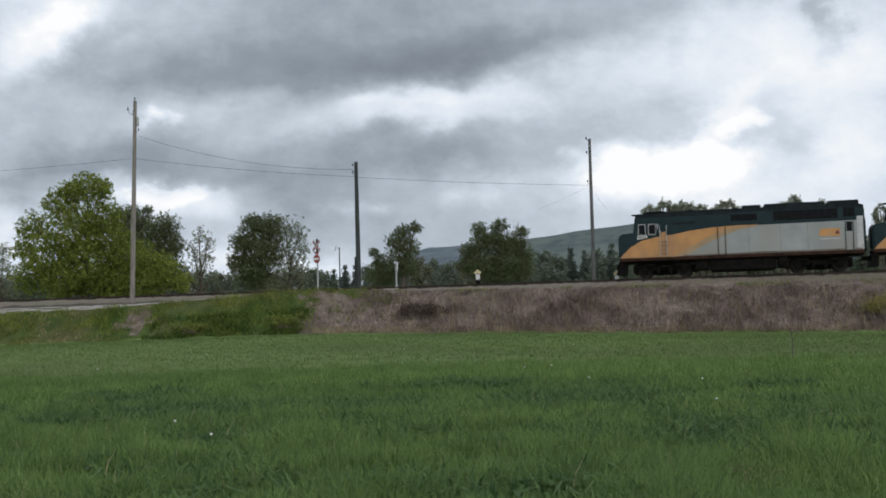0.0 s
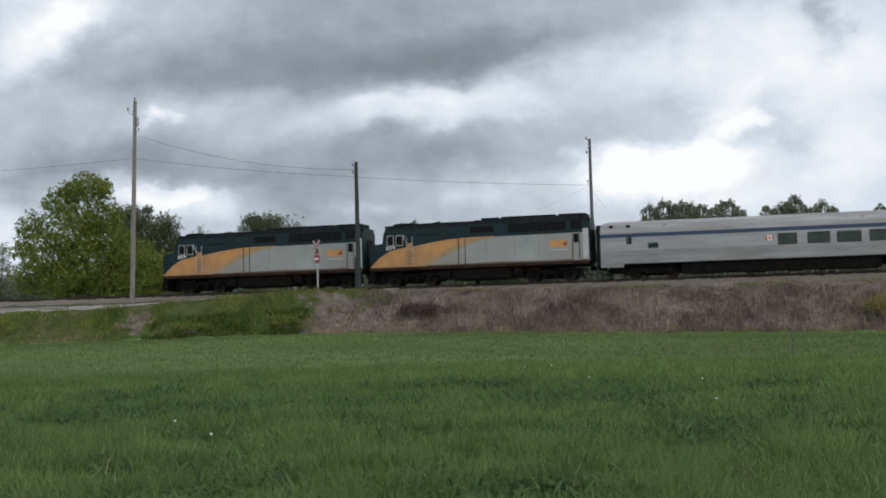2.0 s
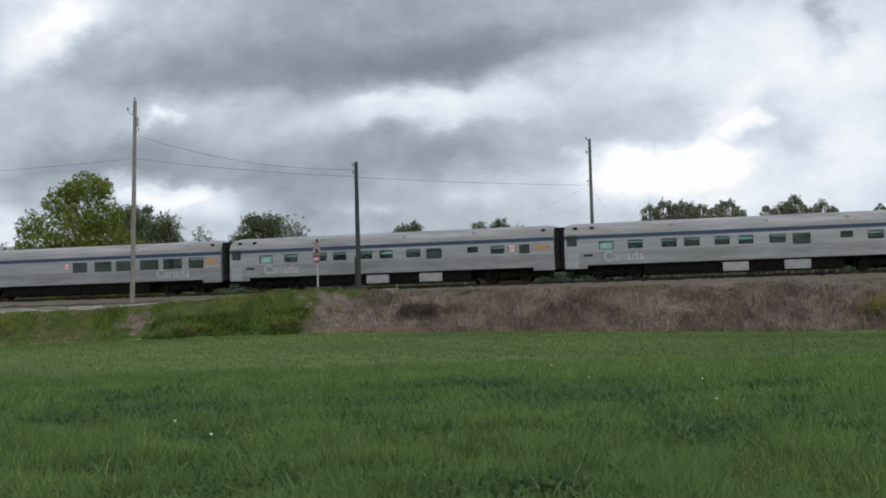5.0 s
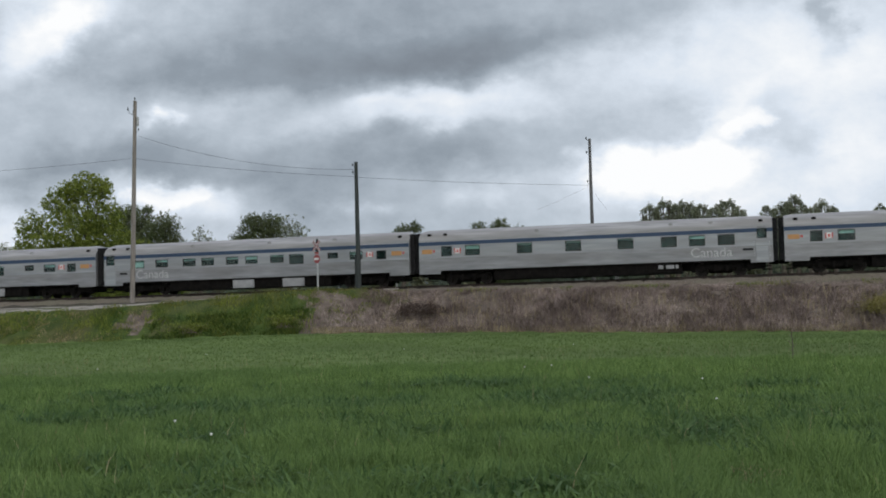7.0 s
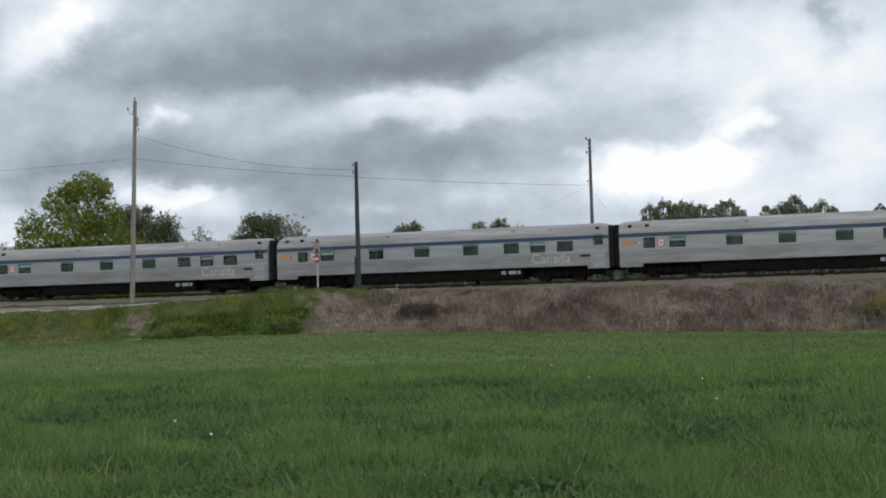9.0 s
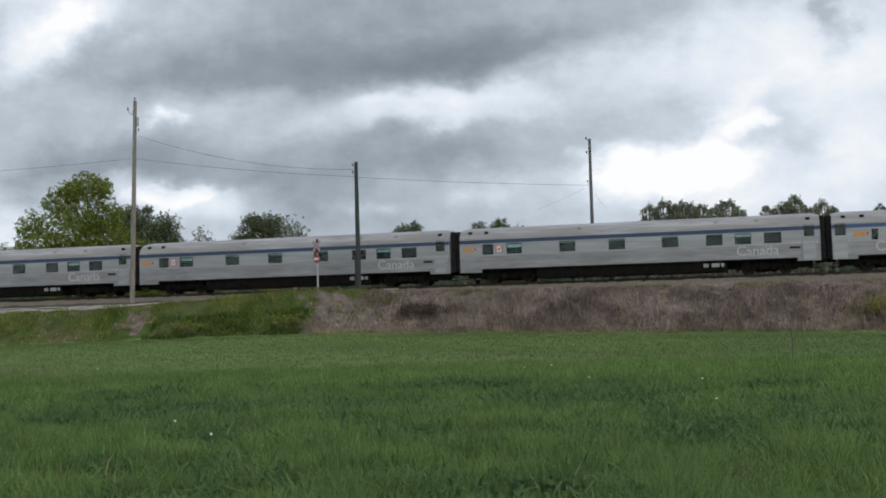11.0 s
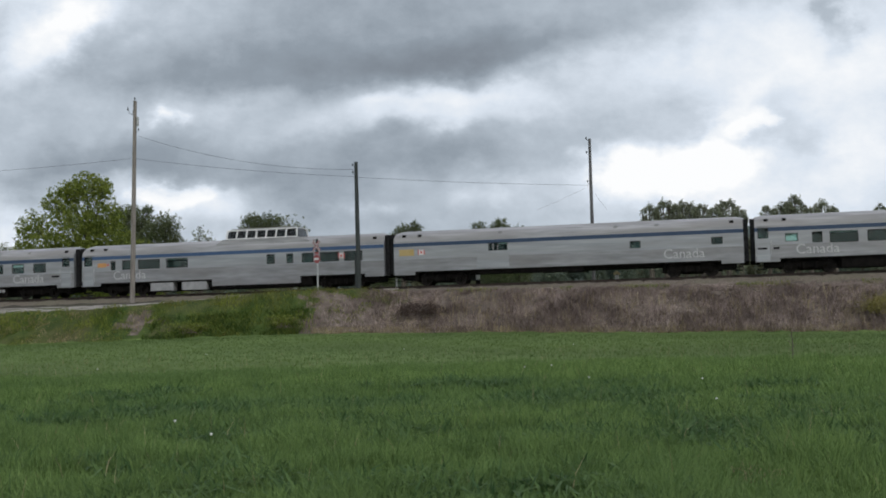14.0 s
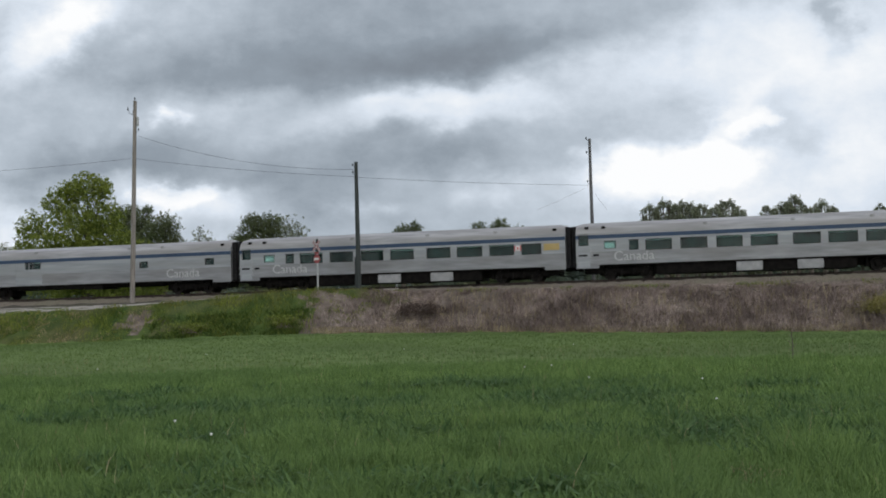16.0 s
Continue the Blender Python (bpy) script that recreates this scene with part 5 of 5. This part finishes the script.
def make_wire(a, b, sag, r=0.011):
    a, b = Vector(a), Vector(b)
    pts = [a.lerp(b, k / 14) - Vector((0, 0, 4 * sag * (k / 14) * (1 - k / 14))) for k in range(15)]
    tagged(part("wire", tube(bmesh.new(), pts, r, 5), WIRE, None), "thin sagging overhead wire between poles", "wire", "overhead wires")


make_wire((-23.96, -4.50, 13.87), (-6.45, -4.20, 11.53), 0.18)
make_wire((-23.65, -4.50, 15.58), (-6.44, -4.20, 12.06), 0.7)
make_wire((-24.30, -4.50, 13.89), (-44.09, -4.50, 13.66), 0.15)
make_wire((-6.24, -4.20, 11.47), (9.22, 6.00, 11.04), 0.1)
make_wire((9.22, 6.00, 10.96), (5.07, 6.00, 9.31), 0.05, 0.006)
make_wire((9.43, 6.00, 10.72), (10.60, 6.00, 9.04), 0.03, 0.006)


# ---- crossing signs and trackside markers ----
def make_crossbuck(at, height, front, label):
    sign = thing("crossing_sign", label, "road sign", pose(*at, 0, 0, -24))
    part("post", boxed(-0.05, 0.05, -0.05, 0.05, -0.2, height, 0.01), GALV, sign, "pale metal post")
    s = -1 if front else 1
    part("mast_head", boxed(-0.065, 0.065, -0.066, 0.066, height - 0.85, height + 0.12, 0.01), POLE_DARK, sign, "dark upper part of the post")
    for k, ang in enumerate((48, -48)):
        bm = boxed(-0.52, 0.52, -0.012, 0.012, -0.1, 0.1, 0.005)
        arm = part("cross_arm", bm, GALV, sign, "white cross arm with red edges" if front else "bare metal back of a cross arm")
        arm.matrix_basis = pose(0, s * (0.07 + 0.026 * k), height - 0.4, 0, ang, 0)
        if front:
            for z in (-0.095, 0.05):
                part("red_edge", boxed(-0.5, 0.5, -0.018, -0.008, z, z + 0.045), RED_FADED, arm, "red border")
    bm = bmesh.new()
    ring = [(0.33 * math.cos(radians(22.5 + 45 * k)), 0.33 * math.sin(radians(22.5 + 45 * k))) for k in range(8)]
    prism_y(bm, [(x, height - 1.35 + z) for x, z in ring], *sorted((s * 0.055, s * 0.075)))
    stop = part("stop_plate", bm, RED_FADED if front else GALV, sign, "red octagonal plate with a white bar" if front else "bare metal back of an octagonal plate")
    if front:
        part("white_bar", boxed(-0.26, 0.2, -0.085, -0.074, height - 1.43, height - 1.27), WHITE, stop, "white bar")
        part("lower_plate", boxed(-0.2, 0.2, -0.075, -0.05, height - 1.0, height - 0.85, 0.005), RED_FADED, sign, "small red plate")


sx, sy, sz = (-9.56, -4.00, 3.57)
make_crossbuck((sx, sy, float(ground_z(sx, sy))), 7.01 - float(ground_z(sx, sy)), True, "railway crossing sign with red octagonal plate on a pale post")
sx, sy, sz = (-6.27, 5.00, 3.54)
back = thing("crossing_sign", "railway crossing sign seen edge-on behind the track", "road sign", pose(sx, sy, float(ground_z(sx, sy))))
part("post", boxed(-0.06, 0.06, -0.06, 0.06, -0.1, 5.66 - float(ground_z(sx, sy)), 0.01), GALV, back, "pale metal post")
for q, zt in ((38, 5.30), (-38, 5.30)):
    part("cross_arm", boxed(-0.06, 0.06, -0.6, 0.6, -0.1, 0.1, 0.01), GALV, back, "pale cross arm").matrix_basis = pose(0.08 if q > 0 else -0.08, 0, zt - float(ground_z(sx, sy)) - 0.1, q, 0, 12)


def make_marker(at, zt, label):
    z = float(ground_z(at[0], at[1]))
    mk = thing("switch_marker", label, "trackside marker", pose(at[0], at[1], z))
    h = zt - z
    part("base", boxed(-0.16, 0.16, -0.12, 0.12, -0.05, h - 0.75, 0.03), UNDER, mk)
    part("stand", boxed(-0.15, 0.15, -0.1, 0.1, h - 0.75, h - 0.3, 0.03), WHITE, mk, "white painted stand")
    bm = bmesh.new()
    for x in (-0.15, 0.15):
        tube(bm, [(x, -0.1, h - 0.2), (x, 0.1, h - 0.2)], 0.1, 12)
    tube(bm, [(0, -0.1, h - 0.1), (0, 0.1, h - 0.1)], 0.12, 12)
    part("reflectors", bm, CREAM, mk, "cream-yellow round reflectors")


make_marker((0.83, 3.10, 3.50), 4.67, "white switch stand with yellow reflectors beside the track")
make_marker((11.46, 3.10, 3.44), 4.20, "small white trackside marker with yellow top")
fx, fy, fz = (-19.89, 30.00, 4.59)
mast = thing("mast", "thin far mast with a small bent arm", "mast", pose(fx, fy, float(ground_z(fx, fy))))
mh = 8.50 - float(ground_z(fx, fy))
part("post", tube(bmesh.new(), [(0, 0, 0), (0, 0, mh)], [0.09, 0.06], 8), POLE_DARK, mast)
part("arm", tube(bmesh.new(), [(0, 0, mh - 0.1), (-0.35, 0, mh + 0.1), (-0.5, 0, mh - 0.35)], 0.05, 6), GALV, mast, "small bent arm")


# ---- vegetation ----
def blades(name, pts, h, w, material, seed, label, lean=0.35, category="grass"):
    """Many single blades or canes, each bent once and tapered, as one object."""
    rng = np.random.default_rng(seed)
    n = len(pts)
    h, w = np.broadcast_to(h, n)[:, None], np.broadcast_to(w, n)[:, None]
    ang = rng.uniform(0, 2 * np.pi, n)
    side = np.stack([np.cos(ang), np.sin(ang), np.zeros(n)], 1)
    d = rng.normal(0, lean, (n, 2))
    off1 = np.concatenate([d * 0.35, np.full((n, 1), 0.55)], 1) * h
    off2 = np.concatenate([d, np.clip(1 - 0.35 * (d ** 2).sum(1, keepdims=True), 0.35, 1)], 1) * h
    co = np.stack([pts - side * w, pts + side * w, pts + off1 + side * w * 0.8, pts + off1 - side * w * 0.8, pts + off2], 1).reshape(-1, 3)
    i = np.arange(n)[:, None] * 5
    me = raw_mesh(name, co, [i + np.array([[0, 1, 2, 3]]), i + np.array([[3, 2, 4]])], material)
    return tagged(new(name, me), label, category, kind="stuff")


def field_points(n, d0, d1, rng):
    """Points over the field between two distances from its near edge, even per area."""
    d = np.sqrt(rng.uniform(d0 * d0, d1 * d1, n))
    a = rng.uniform(-0.43, 0.43, n) + radians(14.5)
    x, y = 21.1 - d * np.sin(a), -85.7 + d * np.cos(a)
    keep = y < np.interp(x, FOOT_X, FOOT_Y) + 0.3
    x, y = x[keep], y[keep]
    return np.stack([x, y, ground_z(x, y) - 0.01], 1)


rngv = np.random.default_rng(21)
for n, d0, d1, h0, h1, w, per in ((6500, 6.5, 17, 0.1, 0.32, 0.0045, 20), (7000, 16, 33, 0.1, 0.25, 0.007, 14), (11000, 32, 100, 0.05, 0.11, 0.012, 5)):
    p = field_points(n, d0, d1, rngv)
    spread = 0.05 + 0.004 * d0
    p = np.repeat(p, per, 0)
    p[:, :2] += rngv.normal(0, spread, (len(p), 2))
    even = field_points(n * (4 if d0 < 30 else 7), d0, d1, rngv)
    p = np.concatenate([p, even])
    p = p[p[:, 1] < np.interp(p[:, 0], FOOT_X, FOOT_Y) + 0.3]
    p[:, 2] = ground_z(p[:, 0], p[:, 1]) - 0.01
    tuft = np.array([noise.noise(Vector((q[0] * 0.9, q[1] * 0.9, 0))) for q in p])
    blades("grass", p, rngv.uniform(h0, h1, len(p)) * (1 + 0.7 * tuft), w, GRASS if d0 < 30 else GRASS_FAR, int(d0), "dense green meadow grass of uneven height", 0.5)
# broad-leaved patches: a loose belt across the field, and a few near clumps
for n, d0, d1, mid, wide, level, seed in ((12000, 10, 26, 16.0, 3.2, -0.3, 33), (3200, 6.5, 14, 9.0, 4.0, -0.02, 34)):
    p = field_points(n, d0, d1, rngv)
    dist = np.hypot(p[:, 0] - 21.1, p[:, 1] + 85.7)
    turn = np.arctan2(21.1 - p[:, 0], p[:, 1] + 85.7) - 0.253
    belt = 0.3 * np.abs(dist - mid - 9 * turn) / wide + 0.5 * turn
    patch = np.array([noise.noise(Vector((q[0] * 0.35, q[1] * 0.45, 4.0))) + 0.5 * noise.noise(Vector((q[0] * 1.3, q[1] * 1.3, 8.0))) for q in p])
    p = p[patch - belt > level]
    p = np.repeat(p, 7, 0) + np.concatenate([rngv.normal(0, 0.09, (len(p) * 7, 2)), np.zeros((len(p) * 7, 1))], 1)
    blades("clover", p, rngv.uniform(0.14, 0.34, len(p)), 0.019, CLOVER, seed, "patches of broad dark green clover leaves", 0.9, "clover")
p = field_points(420, 15, 45, rngv)
p = np.concatenate([p, field_points(170, 9, 16, rngv)])
blades("grass", p, rngv.uniform(0.25, 0.45, len(p)), 0.003, STRAW, 77, "scattered taller pale grass stalks")


def slope_points(n, x0, x1, rng, lo=0.0, hi=1.0):
    x = rng.uniform(x0, x1, n)
    k = rng.uniform(lo, hi, n)
    yf, yc = np.interp(x, FOOT_X, FOOT_Y), np.interp(x, CREST_X, CREST_Y)
    y = yf + (yc - yf) * k
    return np.stack([x, y, ground_z(x, y) - 0.03], 1)


def bumps(p, scale, z):
    return np.array([noise.noise(Vector((q[0] * scale, q[1] * scale, z))) for q in p])


p = slope_points(75000, -10.5, 42, rngv, 0.0, 1.04)
edge = p[:, 0] > -9.6 + 3.5 * np.clip((p[:, 1] + 8) / 4, 0, 1) + rngv.normal(0, 0.4, len(p))
p = p[edge]
thick = np.interp(p[:, 0], (-6.5, -3.0), (0.22, 1.0))
clump = bumps(p, 0.7, 3.0) + 0.6 * bumps(p, 0.22, 9.0)
keep = (rngv.random(len(p)) < thick) & (clump > -0.75 + 0.15 * rngv.normal(0, 1, len(p)))
p, clump, thick = p[keep], clump[keep], thick[keep]
h = rngv.uniform(0.2, 0.7, len(p)) * np.clip(1 + 1.1 * clump, 0.35, 2) * np.interp(p[:, 1], (-9, -6.5, -4.2), (0.9, 1.0, 0.25)) * np.clip(thick, 0.45, 1)
blades("brambles", p, h, 0.014, DRY, 5, "tangled dry grey-brown bramble canes on the embankment", 0.6, "brush")
p = slope_points(1500, -4, 42, rngv, 0.05, 0.8)
blades("brambles", p, rngv.uniform(0.6, 1.25, len(p)), 0.012, STRAW, 55, "scattered tall pale dead stalks in the brush", 0.3, "brush")
p = slope_points(9000, -8, 42, rngv, -0.02, 0.14)
blades("straw", p, rngv.uniform(0.15, 0.45, len(p)), 0.01, STRAW, 6, "pale dry grass along the field edge", 0.4, "dry grass")
p = slope_points(42000, -75, -3.0, rngv, -0.02, 1.05)
p = p[p[:, 0] < -8.6 + 3.5 * np.clip((p[:, 1] + 8) / 3, 0, 2) + rngv.normal(0, 0.5, len(p))]
p = p[(bumps(p, 0.35, 15.0) > -0.12) | (p[:, 0] > -17) | (rngv.random(len(p)) < 0.3)]
p = p[(np.hypot((p[:, 0] + 20.1 + 0.5 * (p[:, 1] + 11.2)) / 0.9, (p[:, 1] + 11.2) / 1.2) > rngv.uniform(0.2, 1.2, len(p)))]
bc = bumps(p, 0.5, 5.0) + 0.5 * bumps(p, 0.18, 2.0)
blades("bank_grass", p, rngv.uniform(0.08, 0.28, len(p)) * np.clip(1 + 1.5 * bc, 0.3, 2.4), 0.018, BANK_GRASS, 7, "rough green grass on the road bank", 0.4)
# weeds whose dark green also stands for the shading at the foot
p = slope_points(6500, -19.0, -8.8, rngv, -0.02, 0.55)
p = p[bumps(p, 0.55, 31.0) + 0.5 * bumps(p, 1.4, 3.0) > -0.1 + rngv.normal(0, 0.25, len(p))]
blades("bank_weeds", p, rngv.uniform(0.15, 0.5, len(p)), 0.03, BANK_WEED, 17, "rank weeds along the bank foot, their green darkened for shade", 0.6, "weeds")
p = slope_points(9000, -75, -20, rngv, 0.0, 0.9)
p = p[bumps(p, 0.5, 27.0) > 0.05]
blades("bank_straw", p, rngv.uniform(0.12, 0.35, len(p)), 0.014, STRAW, 18, "tufts of dry straw-coloured grass on the road bank", 0.5, "dry grass")
p = slope_points(5200, -9.5, -2.5, rngv, 0.25, 1.05)
p = p[(bumps(p, 0.8, 12.0) > 0.0) & (rngv.random(len(p)) < np.interp(p[:, 1], (-8.5, -5.5), (0.25, 1.0)))]
blades("bank_grass", p, rngv.uniform(0.08, 0.26, len(p)), 0.02, BANK_GRASS, 9, "patchy green weeds on bare earth by the crossing", 0.6)
x = rngv.uniform(-9, 40, 5000)
y = rngv.uniform(-4.6, -3.2, 5000)
g = np.array([noise.noise(Vector((q * 0.25, 7.0, 1.0))) for q in x])
keep = g > 0.05
x, y = x[keep], y[keep]
blades("bank_grass", np.stack([x, y, ground_z(x, y)], 1), rngv.uniform(0.08, 0.25, len(x)), 0.015, BANK_GRASS, 8, "thin green weeds beside the ballast")


x = rngv.uniform(-5, 42, 16000)
y = -4.9 + 2.5 * rngv.random(16000) ** 1.6
p = np.stack([x, y, np.maximum(ground_z(x, y), RAIL + np.interp(y, (-4.5, -3.7, -3.1, -2.4), (-1.25, -0.82, -0.6, -0.34))) - 0.02], 1)
p = p[bumps(p, 0.6, 41.0) + 0.6 * bumps(p, 2.0, 5.0) > -0.12]
blades("dry_grass", p, rngv.uniform(0.05, 0.2, len(p)), 0.012, DRY, 61, "low dead grass and litter on the ballast shoulder", 0.9, "dry grass")


def make_shrub(at, r, h, material, label, seed):
    """A low many-stemmed shrub of bent canes and small leaves."""
    rng = np.random.default_rng(seed)
    z = float(ground_z(*at))
    shrub = thing("shrub", label, "shrub", pose(at[0], at[1], z))
    bm = bmesh.new()
    ends = []
    for _ in range(60):
        b = Vector((rng.normal(0, r * 0.35), rng.normal(0, r * 0.3), -0.05))
        e = Vector((rng.normal(0, r * 0.6), rng.normal(0, r * 0.5), h * rng.uniform(0.4, 1.0)))
        m = b.lerp(e, 0.6) + Vector((0, 0, 0.15 * h))
        tube(bm, [b, m, e], [0.012, 0.009, 0.004], 4)
        ends += [m, e]
    tagged(part("canes", bm, DRY, shrub, "bent dry canes"), kind="stuff")
    c = np.repeat(np.array([tuple(v) for v in ends]), 14, 0)
    c = c + rng.normal(0, 0.13, c.shape)
    n = len(c)
    a = rng.normal(0, 1, (n, 3)) * 0.045
    b = np.cross(a, rng.normal(0, 1, (n, 3)))
    b /= np.linalg.norm(b, axis=1)[:, None] / 0.028
    co = np.stack([c - a, c + b, c + a, c - b], 1).reshape(-1, 3)
    leaves = new("leaves", raw_mesh("leaves", co, [np.arange(4 * n).reshape(n, 4)], material))
    leaves.parent = shrub


make_shrub((-1.53, -7.40), 1.1, 1.0, LEAF_BROWN, "low shrub with withered dark brown leaves", 1)
make_shrub((-0.09, -7.20), 0.9, 0.8, LEAF_BROWN, "low shrub with withered dark brown leaves", 2)
make_shrub((28.46, -7.60), 1.0, 1.1, LEAF_OLIVE, "yellow-green shrub among dry brush", 3)
make_shrub((29.20, -7.00), 0.9, 1.0, LEAF_OLIVE, "yellow-green shrub among dry brush", 4)
make_shrub((-10.11, -9.60), 1.0, 0.8, LEAF_BRIGHT, "leafy green shrub on the bank", 5)
make_shrub((-15.90, -11.60), 1.1, 0.6, LEAF_BRIGHT, "leafy green shrub at the bank foot", 6)


# pale tuft and a lone dry weed in the field
tx, ty, _ = (21.03, -75.69, 0.00)
tp = np.stack([tx + rngv.normal(0, 0.12, 40), ty + rngv.normal(0, 0.12, 40), np.zeros(40)], 1)
blades("grass_tuft", tp, rngv.uniform(0.15, 0.32, 40), 0.005, STRAW, 91, "pale bent grass tuft in the field", 0.9)
wx, wy, _ = (22.04, -54.18, 0.00)
weed = thing("weed", "lone dark dry weed stalk in the field", "weed", pose(wx, wy, float(ground_z(wx, wy))))
bm = tube(bmesh.new(), [(0, 0, 0), (0.02, 0, 0.45), (-0.01, 0, 0.85)], [0.016, 0.013, 0.007], 6)
for k in range(7):
    z = 0.2 + 0.09 * k
    tube(bm, [(0.01, 0, z), (0.12 * (-1) ** k, 0.02, z + 0.09)], [0.008, 0.003], 4)
part("stalk", bm, BARK, weed, "dry branched stalk")


# dandelion seed heads in the grass
def make_dandelion(at, h):
    d = thing("dandelion", "white dandelion seed head on a thin stem", "flower", pose(at[0], at[1], float(ground_z(at[0], at[1]))), "dandelions in the field")
    part("stem", tube(bmesh.new(), [(0, 0, 0), (0.01, 0, h * 0.6), (0.0, 0.01, h)], 0.004, 5), GRASS, d)
    bm = bmesh.new()
    bmesh.ops.create_icosphere(bm, subdivisions=2, radius=0.015, matrix=Matrix.Translation((0, 0.01, h)))
    for v in bm.verts:
        v.co += (v.co - Vector((0, 0.01, h))) * random.uniform(-0.2, 0.25)
    part("seed_head", bm, WHITE, d, "fluffy white seed head")
    return d


seeds = [(15.44, -73.98, 0.25), (4.48, -57.86, 0.25), (2.83, -48.04, 0.25), (14.71, -42.40, 0.25), (14.22, -72.43, 0.25), (16.26, -60.26, 0.25), (16.76, -59.70, 0.25), (18.23, -64.51, 0.25), (5.74, -30.61, 0.25), (9.21, -45.63, 0.25), (20.60, -69.64, 0.25), (20.25, -65.26, 0.25)]
first = None
for sx, sy, _ in seeds:
    if first is None:
        first = make_dandelion((sx, sy), 0.27)
    else:
        copy_thing(first, pose(sx, sy, float(ground_z(sx, sy)), 0, 0, 40 * sx))


def motions():
    """The train runs along the line; the cloud deck drifts slowly."""
    times = [0.5 * k for k in range(33)]
    for vehicle, at in TRAIN:
        walk(vehicle, [(t, pose(at - rolled(t), 0, RAIL)) for t in times])
    for vehicle, at in TRAIN:
        for wheel in [o for o in vehicle.children_recursive if o.name.startswith("wheelset")]:
            x, y, z = wheel.location
            rows = []
            for k in range(481):
                t = k / 30
                turn = math.degrees((rolled(t) - rolled(0)) / z)
                rows.append((t, pose(x, 0, z, 0, -turn, 0)))
            walk(wheel, rows)
    walk(CLOUDS, [(0.0, CLOUD_POSE @ pose(0, 0, 0)), (16.0, CLOUD_POSE @ pose(34.0, 0, 0))])


motions()
